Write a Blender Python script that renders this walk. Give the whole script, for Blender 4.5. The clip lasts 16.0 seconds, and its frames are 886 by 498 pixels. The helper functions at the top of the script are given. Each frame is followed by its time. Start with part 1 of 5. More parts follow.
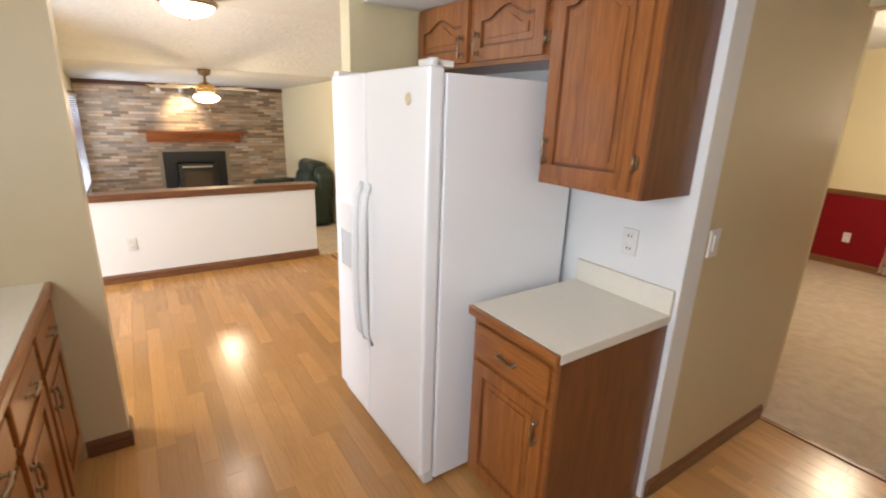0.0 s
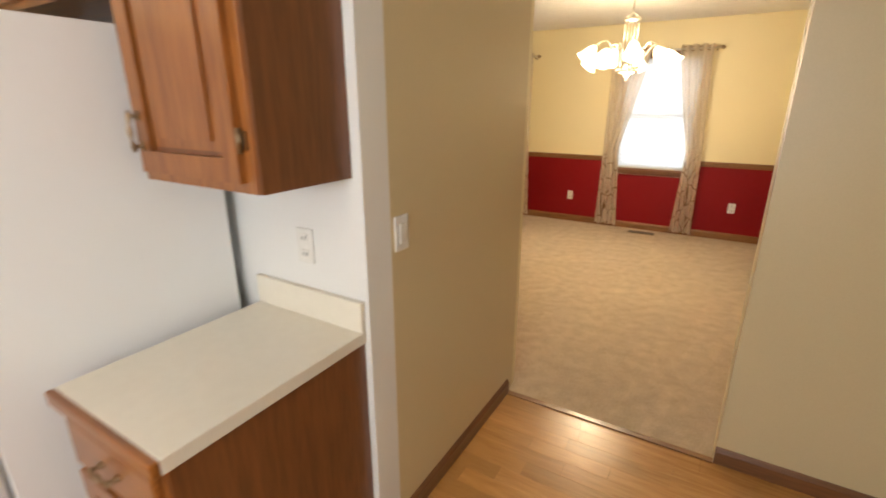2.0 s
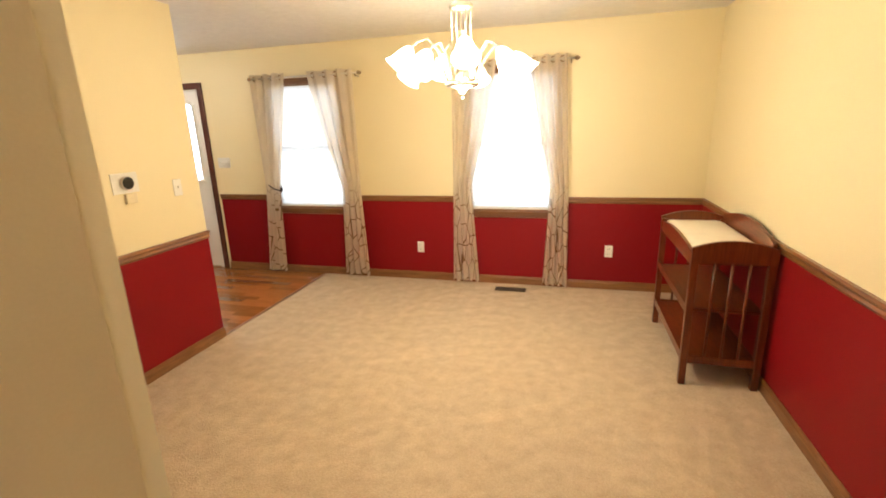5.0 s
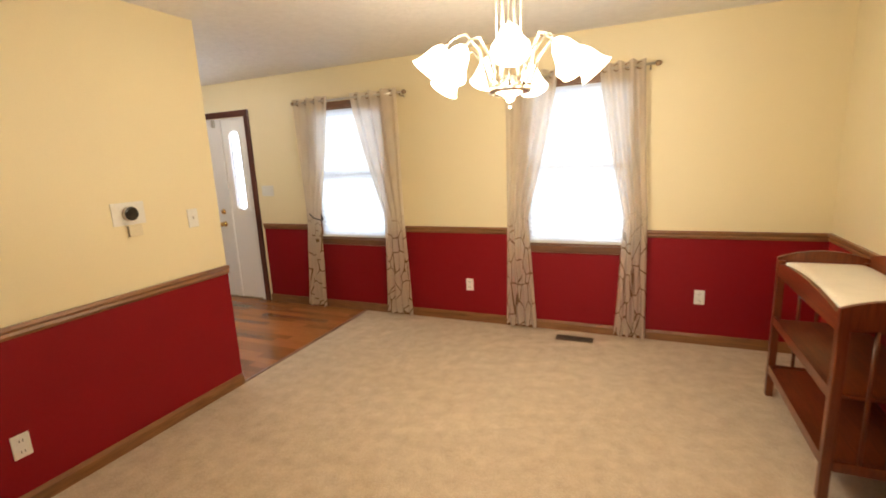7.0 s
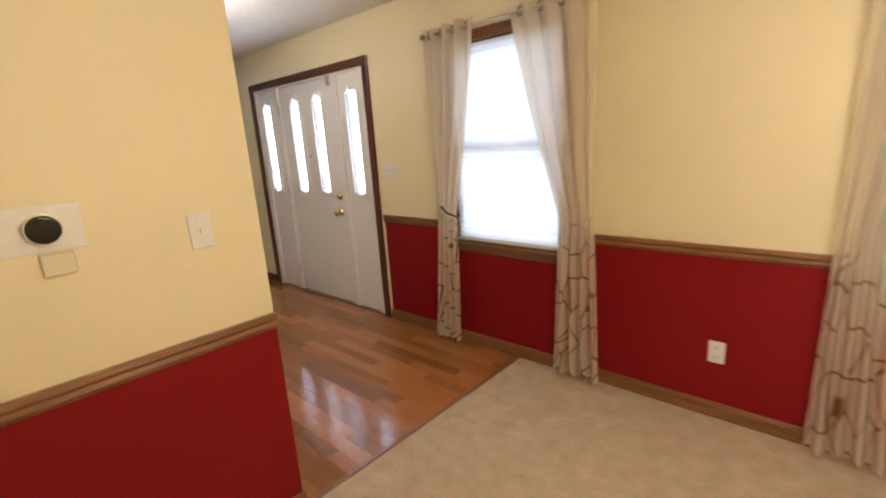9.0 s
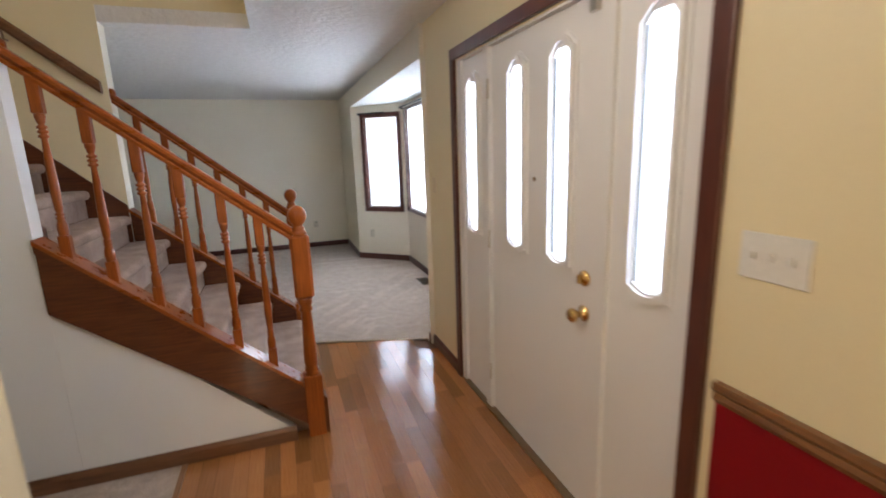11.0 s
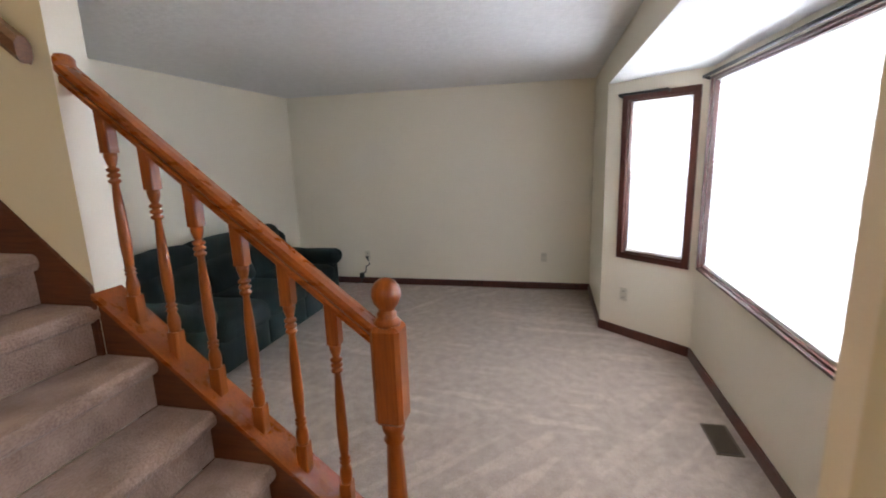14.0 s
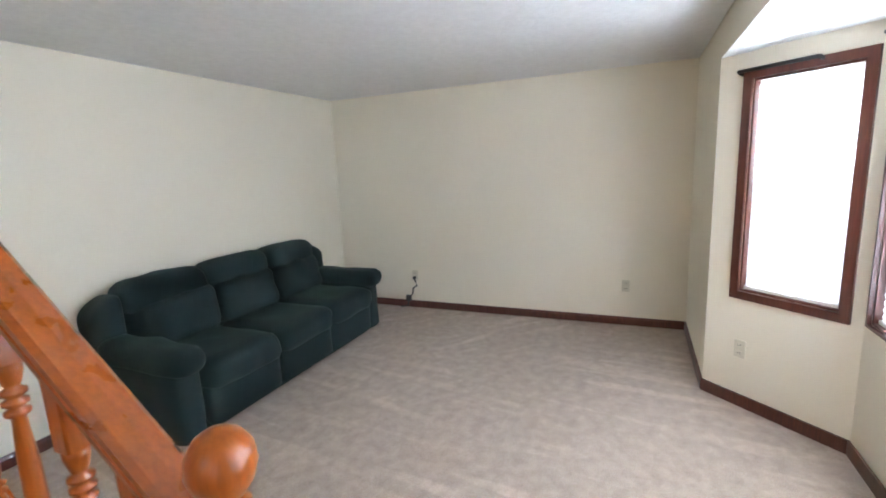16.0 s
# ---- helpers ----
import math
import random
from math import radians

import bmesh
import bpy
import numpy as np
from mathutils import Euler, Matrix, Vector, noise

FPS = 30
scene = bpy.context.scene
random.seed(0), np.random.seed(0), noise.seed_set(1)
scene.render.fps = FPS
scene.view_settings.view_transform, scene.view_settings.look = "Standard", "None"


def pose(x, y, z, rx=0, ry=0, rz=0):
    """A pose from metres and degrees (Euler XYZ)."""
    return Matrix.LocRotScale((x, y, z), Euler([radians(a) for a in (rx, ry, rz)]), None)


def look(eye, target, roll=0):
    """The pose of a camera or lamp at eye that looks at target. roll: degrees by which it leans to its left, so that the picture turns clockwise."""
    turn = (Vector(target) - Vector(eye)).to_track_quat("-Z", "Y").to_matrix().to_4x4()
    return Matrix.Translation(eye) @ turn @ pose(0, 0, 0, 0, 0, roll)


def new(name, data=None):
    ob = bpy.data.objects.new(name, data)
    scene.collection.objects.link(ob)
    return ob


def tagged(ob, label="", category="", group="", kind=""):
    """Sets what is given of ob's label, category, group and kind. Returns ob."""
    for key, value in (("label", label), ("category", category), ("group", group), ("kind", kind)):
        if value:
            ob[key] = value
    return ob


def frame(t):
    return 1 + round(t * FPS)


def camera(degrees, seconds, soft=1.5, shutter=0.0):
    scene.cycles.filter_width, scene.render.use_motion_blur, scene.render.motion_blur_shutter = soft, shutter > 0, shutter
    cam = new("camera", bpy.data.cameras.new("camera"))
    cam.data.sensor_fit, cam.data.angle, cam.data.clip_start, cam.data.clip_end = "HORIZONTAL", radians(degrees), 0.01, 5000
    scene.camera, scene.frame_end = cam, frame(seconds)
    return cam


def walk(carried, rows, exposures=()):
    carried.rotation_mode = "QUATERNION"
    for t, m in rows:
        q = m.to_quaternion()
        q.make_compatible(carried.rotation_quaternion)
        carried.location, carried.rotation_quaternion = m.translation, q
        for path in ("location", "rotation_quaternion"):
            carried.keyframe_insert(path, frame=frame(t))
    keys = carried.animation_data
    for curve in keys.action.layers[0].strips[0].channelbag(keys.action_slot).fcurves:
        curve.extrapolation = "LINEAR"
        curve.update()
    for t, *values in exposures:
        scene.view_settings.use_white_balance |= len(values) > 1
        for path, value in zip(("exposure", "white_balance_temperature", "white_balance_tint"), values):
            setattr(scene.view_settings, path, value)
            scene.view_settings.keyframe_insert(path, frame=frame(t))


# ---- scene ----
cam = camera(88.1, 16.0, soft=1.8, shutter=0.4)
PATH = [
    (0, (1.193, -0.431, 1.623), (-0.396, 0.639, 1.05), 2.0),
    (0.5, (1.231, -0.343, 1.634), (-0.257, 0.855, 1.043), 2.2),
    (1, (1.229, -0.193, 1.594), (-0.115, 1.166, 1.008), 1.7),
    (1.5, (1.242, 0.007, 1.563), (0.071, 1.516, 0.97), 0.5),
    (2, (1.18, 0.287, 1.561), (0.197, 1.918, 0.951), -0.0),
    (2.5, (1.127, 0.625, 1.596), (0.292, 2.336, 0.985), -1.5),
    (3, (1.109, 1.015, 1.572), (0.393, 2.779, 0.958), -2.6),
    (3.5, (1.036, 1.342, 1.602), (0.452, 3.152, 0.983), -2.3),
    (4, (0.991, 1.617, 1.612), (0.479, 3.459, 1.026), -2.5),
    (4.2, (0.968, 1.717, 1.614), (0.475, 3.569, 1.042), -2.6),
    (6.3, (0.965, 2.312, 1.54), (0.306, 4.151, 1.108), -1.6),
    (6.5, (0.952, 2.379, 1.54), (0.261, 4.209, 1.121), -2.0),
    (7, (0.92, 2.593, 1.537), (0.133, 4.389, 1.145), -2.7),
    (7.5, (0.792, 2.872, 1.525), (-0.092, 4.624, 1.14), -2.8),
    (8, (0.612, 3.259, 1.511), (-0.391, 4.941, 1.109), -3.0),
    (8.5, (0.339, 3.711, 1.485), (-0.84, 5.275, 1.083), -2.8),
    (8.6, (0.271, 3.821, 1.48), (-0.946, 5.362, 1.096), -2.0),
    (8.7, (0.185, 3.882, 1.475), (-1.055, 5.397, 1.067), -2.4),
    (10.8, (-1.891, 5.328, 1.522), (-3.702, 6.066, 1.103), -1.7),
    (11, (-2.126, 5.42, 1.533), (-3.975, 6.058, 1.12), -1.9),
    (11.5, (-2.637, 5.632, 1.562), (-4.563, 6.011, 1.179), -2.4),
    (12, (-3.095, 5.756, 1.619), (-5.055, 5.913, 1.253), -2.3),
    (12.5, (-3.541, 5.85, 1.634), (-5.508, 5.819, 1.276), -1.9),
    (13, (-3.926, 5.899, 1.619), (-5.885, 5.726, 1.254), -1.6),
    (13.5, (-4.296, 5.926, 1.641), (-6.236, 5.627, 1.255), -1.3),
    (14, (-4.647, 5.975, 1.657), (-6.554, 5.525, 1.256), -1.9),
    (14.5, (-4.949, 5.976, 1.646), (-6.823, 5.4, 1.252), -2.2),
    (15, (-5.196, 5.97, 1.643), (-7.043, 5.301, 1.263), -2.3),
    (15.5, (-5.411, 5.98, 1.634), (-7.234, 5.242, 1.27), -2.6),
    (16, (-5.547, 5.996, 1.625), (-7.357, 5.222, 1.271), -2.6),
]
walk(cam, [(t, look(eye, target, roll)) for t, eye, target, roll in PATH], exposures=(
    (0.0, -0.1, 5950, 12), (1.5, 0.0, 6250, 11), (2.5, 0.2, 7200, 10), (3.0, 0.38, 7300, 10), (4.0, 0.54, 7000, 10), (6.5, 0.3, 6050, 11), (7.5, 0.1, 6150, 14), (8.7, 0.02, 6050, 14),
    (11.5, 0.04, 6100, 14), (12.5, -0.2, 6400, 17), (13.5, 0.0, 6500, 18), (14.5, 0.24, 6250, 16), (15.2, 0.56, 6150, 15), (16.0, 0.85, 6050, 13)))

# ---- world, sun, large lights, exposure ----
world = bpy.data.worlds.new("sky")
scene.world = world
world.use_nodes = True
wn = world.node_tree
sky = wn.nodes.new("ShaderNodeTexSky")
sky.sky_type = 'NISHITA'
sky.sun_disc = False
sky.sun_elevation = radians(38)
sky.sun_rotation = radians(200)
wn.links.new(sky.outputs[0], wn.nodes["Background"].inputs[0])
wn.nodes["Background"].inputs[1].default_value = 0.12
sun_data = bpy.data.lights.new("sun", 'SUN')
sun_data.energy, sun_data.angle, sun_data.color = 1.2, radians(12), (1.0, 0.95, 0.88)
sun = new("sun", sun_data)
sun.matrix_world = look((0, 0, 20), (2.0, 5.5, 14))

DAY = (0.86, 0.93, 1.0)
WARM = (1.0, 0.80, 0.51)


def area(name, eye, target, w, h, watts, color):
    d = bpy.data.lights.new(name, 'AREA')
    d.shape, d.size, d.size_y, d.energy, d.color = 'RECTANGLE', w, h, watts, color
    o = new(name, d)
    o.matrix_world = look(eye, target)
    return o


def bulb(name, at, watts, color, r=0.04):
    d = bpy.data.lights.new(name, 'POINT')
    d.energy, d.color, d.shadow_soft_size = watts, color, r
    o = new(name, d)
    o.location = at
    return o


YF = 6.485       # face of the front wall
# daylight in the window openings, behind the shades
area("window_light", (-1.785, YF + 0.22, 1.42), (-1.785, 0, 1.42), 0.84, 1.30, 13, DAY)
area("window_light", (0.42, YF + 0.22, 1.42), (0.42, 0, 1.42), 0.84, 1.30, 13, DAY)
area("window_light", (-7.25, 7.34, 1.44), (-7.25, 0, 1.44), 2.1, 1.34, 142, DAY)
area("window_light", (-8.88, 6.95, 1.42), (-8.05, 6.1, 1.42), 0.5, 1.25, 30, DAY)
area("window_light", (-5.60, 6.95, 1.42), (-6.43, 6.1, 1.42), 0.5, 1.25, 30, DAY)
area("door_light", (-3.96, YF + 0.25, 1.48), (-3.96, 0, 1.48), 1.75, 0.9, 60, DAY)
# three kitchen fill lights, added unseen behind the walker; no windows or fixture there
area("kitchen_fill_cool", (1.0, -1.40, 1.5), (0.6, 1.2, 1.1), 1.1, 0.9, 62, (0.90, 0.95, 1.0))
area("breakfast_fill_cool", (-2.6, -2.75, 1.1), (-2.6, 0, 0.9), 1.6, 1.9, 118, (0.90, 0.95, 1.0))
bulb("kitchen_lamp_light", (0.6, -0.5, 2.30), 12, (1.0, 0.88, 0.72), 0.15)
bulb("stairwell_lamp_light", (-5.25, 3.2, 4.4), 14, WARM, 0.1)
# fill added to brighten the front door and foyer, its place assumed
bulb("hall_lamp_light", (-3.3, 5.3, 2.22), 15, (1.0, 0.88, 0.72), 0.12)


# ---- materials ----
def mat(name, color, rough=0.6, metal=0.0, second=None, scale=4.0, fine=60.0, bump=0.15, stretch=(1, 1, 1),
        mix=0.5, rand="", spread=0.0, translucent=0.0, transmission=0.0, emit=0.0, coat=0.0, contrast=(0.35, 0.65), depth=0.002,
        sheen=0.0, sheen_tint=(1, 1, 1)):
    m = bpy.data.materials.new(name)
    m.use_nodes = True
    n, l = m.node_tree.nodes, m.node_tree.links
    b = n["Principled BSDF"]
    b.inputs["Roughness"].default_value, b.inputs["Metallic"].default_value = rough, metal
    b.inputs["Transmission Weight"].default_value = transmission
    b.inputs["Coat Weight"].default_value = coat
    b.inputs["Coat Roughness"].default_value = 0.12
    b.inputs["Sheen Weight"].default_value = sheen
    b.inputs["Sheen Tint"].default_value = (*sheen_tint, 1)
    co = n.new("ShaderNodeTexCoord")
    mp = n.new("ShaderNodeMapping")
    mp.inputs["Scale"].default_value = stretch
    l.new(co.outputs["Object"], mp.inputs[0])
    big = n.new("ShaderNodeTexNoise")
    big.inputs["Scale"].default_value, big.inputs["Detail"].default_value = scale, 6
    small = n.new("ShaderNodeTexNoise")
    small.inputs["Scale"].default_value, small.inputs["Detail"].default_value = fine, 4
    l.new(mp.outputs[0], big.inputs[0])
    l.new(mp.outputs[0], small.inputs[0])
    ramp = n.new("ShaderNodeValToRGB")
    ramp.color_ramp.elements[0].position, ramp.color_ramp.elements[1].position = contrast
    second = second or tuple(c * 0.9 for c in color)
    ramp.color_ramp.elements[0].color, ramp.color_ramp.elements[1].color = (*second, 1), (*color, 1)
    add = n.new("ShaderNodeMix")
    add.inputs[0].default_value = mix
    l.new(big.outputs["Fac"], add.inputs[2])
    l.new(small.outputs["Fac"], add.inputs[3])
    l.new(add.outputs[0], ramp.inputs[0])
    out = ramp.outputs[0]
    if rand:
        r = n.new("ShaderNodeObjectInfo" if rand == "object" else "ShaderNodeNewGeometry")
        hue = n.new("ShaderNodeHueSaturation")
        rng = n.new("ShaderNodeMapRange")
        rng.inputs[3].default_value, rng.inputs[4].default_value = 1 - spread, 1 + spread
        l.new(r.outputs["Random" if rand == "object" else "Random Per Island"], rng.inputs[0])
        l.new(rng.outputs[0], hue.inputs["Value"])
        l.new(out, hue.inputs["Color"])
        out = hue.outputs[0]
    l.new(out, b.inputs["Base Color"])
    rr = n.new("ShaderNodeMapRange")
    rr.inputs[3].default_value, rr.inputs[4].default_value = max(0.02, rough - 0.03), min(1, rough + 0.03)
    l.new(big.outputs["Fac"], rr.inputs[0])
    l.new(rr.outputs[0], b.inputs["Roughness"])
    if bump:
        bp = n.new("ShaderNodeBump")
        bp.inputs["Strength"].default_value, bp.inputs["Distance"].default_value = bump, depth
        l.new(small.outputs["Fac"], bp.inputs["Height"])
        l.new(bp.outputs[0], b.inputs["Normal"])
    if emit:
        b.inputs["Emission Color"].default_value = (*color, 1)
        b.inputs["Emission Strength"].default_value = emit
    if translucent:
        tr = n.new("ShaderNodeBsdfTranslucent")
        l.new(out, tr.inputs[0])
        ms = n.new("ShaderNodeMixShader")
        ms.inputs[0].default_value = translucent
        l.new(b.outputs[0], ms.inputs[1])
        l.new(tr.outputs[0], ms.inputs[2])
        l.new(ms.outputs[0], n["Material Output"].inputs[0])
    return m


def oak(name, light, dark, rough, axis, coat=0.3, rand="", spread=0.0):
    st = [22, 22, 22]
    st[axis] = 1.6
    return mat(name, light, rough, second=dark, scale=1.3, fine=5.0, bump=0.12, stretch=st, mix=0.55, coat=coat, rand=rand, spread=spread, contrast=(0.36, 0.62), depth=0.0006)


cream = mat("cream_paint", (0.79, 0.70, 0.465), 0.5, second=(0.76, 0.67, 0.445), scale=1.2, fine=180, bump=0.12)
beige = mat("beige_paint", (0.63, 0.525, 0.325), 0.4, second=(0.60, 0.50, 0.305), scale=1.2, fine=180, bump=0.12)
ivory = mat("ivory_paint", (0.76, 0.70, 0.57), 0.55, second=(0.73, 0.67, 0.54), scale=1.2, fine=180, bump=0.12)
white_wall = mat("white_paint", (0.80, 0.80, 0.78), 0.45, second=(0.78, 0.78, 0.76), scale=1.5, fine=180, bump=0.1)
red = mat("red_paint", (0.235, 0.006, 0.010), 0.46, second=(0.205, 0.005, 0.008), scale=1.5, fine=180, bump=0.12)
ceil_mat = mat("textured_ceiling", (0.80, 0.79, 0.77), 0.9, second=(0.74, 0.73, 0.71), scale=9, fine=26, bump=0.7, depth=0.009, mix=0.6)
carpet = mat("tan_carpet", (0.59, 0.472, 0.335), 0.95, second=(0.41, 0.312, 0.207), scale=11, fine=150, bump=1.0, mix=0.5, depth=0.006, sheen=0.2)
carpet_l = mat("greige_carpet", (0.455, 0.362, 0.285), 0.95, second=(0.30, 0.232, 0.178), scale=13, fine=150, bump=1.0, mix=0.5, depth=0.006, sheen=0.2)
carpet_s = mat("stair_carpet", (0.46, 0.325, 0.250), 0.95, second=(0.24, 0.158, 0.118), scale=8, fine=140, bump=1.0, mix=0.42, depth=0.006, sheen=0.2)
trim_d = oak("dark_trim", (0.20, 0.085, 0.035), (0.11, 0.045, 0.02), 0.35, 0)
trim_y = oak("dark_trim_y", (0.20, 0.085, 0.035), (0.11, 0.045, 0.02), 0.35, 1)
mahog = oak("mahogany_trim", (0.11, 0.030, 0.018), (0.06, 0.017, 0.012), 0.35, 2)
chair_rail_m = oak("rail_oak", (0.27, 0.12, 0.04), (0.15, 0.06, 0.02), 0.35, 0)
chair_rail_y = oak("rail_oak_y", (0.27, 0.12, 0.04), (0.15, 0.06, 0.02), 0.35, 1)
oak_v = oak("cabinet_oak", (0.35, 0.125, 0.028), (0.20, 0.064, 0.014), 0.32, 2, 0.4)
oak_h = oak("cabinet_oak_across", (0.35, 0.125, 0.028), (0.20, 0.064, 0.014), 0.32, 0, 0.4)
oak_side = oak("cabinet_side_veneer", (0.21, 0.075, 0.025), (0.13, 0.045, 0.015), 0.4, 2, 0.2)
stair_oak = oak("stair_oak", (0.31, 0.078, 0.010), (0.215, 0.051, 0.007), 0.28, 1, 0.45)
stair_oak_v = oak("stair_oak_turned", (0.31, 0.078, 0.010), (0.215, 0.051, 0.007), 0.30, 2, 0.3)
stair_dark = oak("stringer_oak", (0.14, 0.040, 0.012), (0.075, 0.021, 0.007), 0.35, 1, 0.4)
cherry = oak("cherry_stain", (0.165, 0.038, 0.011), (0.085, 0.019, 0.006), 0.3, 2, 0.4)
cherry_y = oak("cherry_stain_along", (0.165, 0.038, 0.011), (0.085, 0.019, 0.006), 0.3, 1, 0.4)
mantel_m = oak("mantel_wood", (0.36, 0.11, 0.03), (0.22, 0.06, 0.018), 0.35, 1, 0.3)
plank_m = oak("floor_oak", (0.53, 0.275, 0.085), (0.38, 0.175, 0.050), 0.23, 0, 0.12, "object", 0.16)
plank_j = oak("floor_oak_joined", (0.53, 0.275, 0.085), (0.38, 0.175, 0.050), 0.23, 0, 0.12, "island", 0.16)
plank_f = oak("foyer_oak", (0.38, 0.16, 0.05), (0.25, 0.092, 0.026), 0.13, 0, 0.35, "object", 0.3)
under_m = mat("subfloor", (0.16, 0.08, 0.03), 0.8)
laminate = mat("white_laminate", (0.80, 0.75, 0.64), 0.35, second=(0.76, 0.71, 0.60), scale=30, fine=300, bump=0.03)
fridge_m = mat("white_enamel", (0.87, 0.88, 0.88), 0.25, second=(0.86, 0.87, 0.87), scale=2, fine=350, bump=0.0)
plastic_w = mat("white_plastic", (0.78, 0.77, 0.73), 0.35, bump=0.0)
plastic_g = mat("grey_plastic", (0.55, 0.56, 0.56), 0.4, bump=0.0)
black_m = mat("black_iron", (0.018, 0.018, 0.02), 0.45, bump=0.2)
black_p = mat("black_rubber", (0.02, 0.02, 0.02), 0.4, bump=0.0)
glass_dark = mat("dark_glass", (0.02, 0.018, 0.015), 0.06, bump=0.0)
brass = mat("brass", (0.78, 0.52, 0.20), 0.22, 1.0, bump=0.0)
nickel = mat("brushed_nickel", (0.66, 0.62, 0.55), 0.28, 1.0, bump=0.05)
antique = mat("antique_brass", (0.34, 0.25, 0.16), 0.35, 1.0, bump=0.1)
door_w = mat("white_door_paint", (0.80, 0.79, 0.78), 0.32, second=(0.78, 0.77, 0.76), scale=3, fine=200, bump=0.06)
shade_m = mat("cellular_shade", (0.86, 0.88, 0.90), 0.85, scale=3, fine=90, bump=0.05, translucent=0.75)
frost = mat("frosted_glass", (0.90, 0.92, 0.95), 0.5, scale=8, fine=60, bump=0.3, translucent=0.8)
lampglass = mat("lit_glass_shade", (1.0, 0.83, 0.56), 0.4, bump=0.0, emit=10.0)
lampglass_k = mat("lit_glass_bowl", (1.0, 0.88, 0.70), 0.4, bump=0.0, emit=11.0)
velvet = mat("green_velour", (0.0035, 0.016, 0.016), 0.9, second=(0.002, 0.008, 0.009), scale=5, fine=120, bump=0.6, mix=0.35, depth=0.004, sheen=0.07, sheen_tint=(0.25, 0.55, 0.5))
leather = mat("green_leather", (0.012, 0.030, 0.022), 0.35, second=(0.008, 0.020, 0.015), scale=6, fine=90, bump=0.3)
pad_m = mat("cream_vinyl_pad", (0.80, 0.75, 0.66), 0.5, scale=10, fine=120, bump=0.1)
mortar = mat("mortar", (0.36, 0.29, 0.21), 0.95, scale=8, fine=90, bump=0.5)
steel_vent = mat("bronze_vent", (0.16, 0.12, 0.08), 0.45, 0.6, bump=0.1)


def brick_material(name, rand):
    m = mat(name, (0.50, 0.36, 0.24), 0.9, second=(0.36, 0.25, 0.16), scale=14, fine=70, bump=0.6, rand=rand, spread=0.5, depth=0.004)
    n, l = m.node_tree.nodes, m.node_tree.links
    hue = [x for x in n if x.bl_idname == "ShaderNodeHueSaturation"][0]
    src = [x for x in n if x.bl_idname in ("ShaderNodeObjectInfo", "ShaderNodeNewGeometry")][0]
    mul = n.new("ShaderNodeMath")
    mul.operation = 'MULTIPLY'
    mul.inputs[1].default_value = 7.31
    fr = n.new("ShaderNodeMath")
    fr.operation = 'FRACT'
    rg = n.new("ShaderNodeMapRange")
    rg.inputs[3].default_value, rg.inputs[4].default_value = 0.6, 1.1
    l.new(src.outputs["Random" if rand == "object" else "Random Per Island"], mul.inputs[0])
    l.new(mul.outputs[0], fr.inputs[0])
    l.new(fr.outputs[0], rg.inputs[0])
    l.new(rg.outputs[0], hue.inputs["Saturation"])
    return m


for m, level in ((red, 0.2), (stair_oak, 0.3), (stair_oak_v, 0.3), (stair_dark, 0.3), (cherry, 0.35), (cherry_y, 0.35)):
    m.node_tree.nodes["Principled BSDF"].inputs["Specular IOR Level"].default_value = level


brick_m, brick_j = brick_material("brick", "object"), brick_material("brick_joined", "island")


def vacuum_marks(m, turn, tone):
    """Lighter brushed strokes in a carpet's pile."""
    n, l = m.node_tree.nodes, m.node_tree.links
    ramp = [x for x in n if x.bl_idname == "ShaderNodeValToRGB"][0]
    co = [x for x in n if x.bl_idname == "ShaderNodeTexCoord"][0]
    bands = []
    for k, (sc, rot) in enumerate((((1.3, 0.11, 1), turn), ((0.8, 0.13, 1), turn + 1.0), ((1.9, 1.6, 1), 0.3))):
        mp = n.new("ShaderNodeMapping")
        mp.vector_type = 'TEXTURE'
        mp.inputs["Scale"].default_value, mp.inputs["Rotation"].default_value = sc, (0, 0, rot)
        mp.inputs["Location"].default_value = (k * 3.7, k * 1.3, 0)
        tx = n.new("ShaderNodeTexNoise")
        tx.inputs["Scale"].default_value, tx.inputs["Detail"].default_value = 1.0, (1.5, 1.5, 4)[k]
        l.new(co.outputs["Object"], mp.inputs[0])
        l.new(mp.outputs[0], tx.inputs[0])
        mr = n.new("ShaderNodeMapRange")
        mr.inputs[1].default_value, mr.inputs[2].default_value = ((0.53, 0.58), (0.53, 0.58), (0.50, 0.54))[k]
        l.new(tx.outputs["Fac"], mr.inputs[0])
        bands.append(mr)
    pick = n.new("ShaderNodeMix")
    l.new(bands[2].outputs[0], pick.inputs[0])
    l.new(bands[0].outputs[0], pick.inputs[2])
    l.new(bands[1].outputs[0], pick.inputs[3])
    patch = n.new("ShaderNodeTexNoise")
    patch.inputs["Scale"].default_value, patch.inputs["Detail"].default_value = 1.3, 3
    l.new(co.outputs["Object"], patch.inputs[0])
    some = n.new("ShaderNodeMapRange")
    some.inputs[1].default_value, some.inputs[2].default_value, some.inputs[3].default_value = 0.40, 0.60, 0.15
    l.new(patch.outputs["Fac"], some.inputs[0])
    ml = n.new("ShaderNodeMath")
    ml.operation = 'MULTIPLY'
    l.new(pick.outputs[0], ml.inputs[0])
    l.new(some.outputs[0], ml.inputs[1])
    mix = n.new("ShaderNodeMix")
    mix.data_type = 'RGBA'
    mix.blend_type = 'MULTIPLY'
    mix.inputs[7].default_value = (tone, tone, tone, 1)
    l.new(ml.outputs[0], mix.inputs[0])
    l.new(ramp.outputs[0], mix.inputs[6])
    l.new(mix.outputs[2], n["Principled BSDF"].inputs["Base Color"])


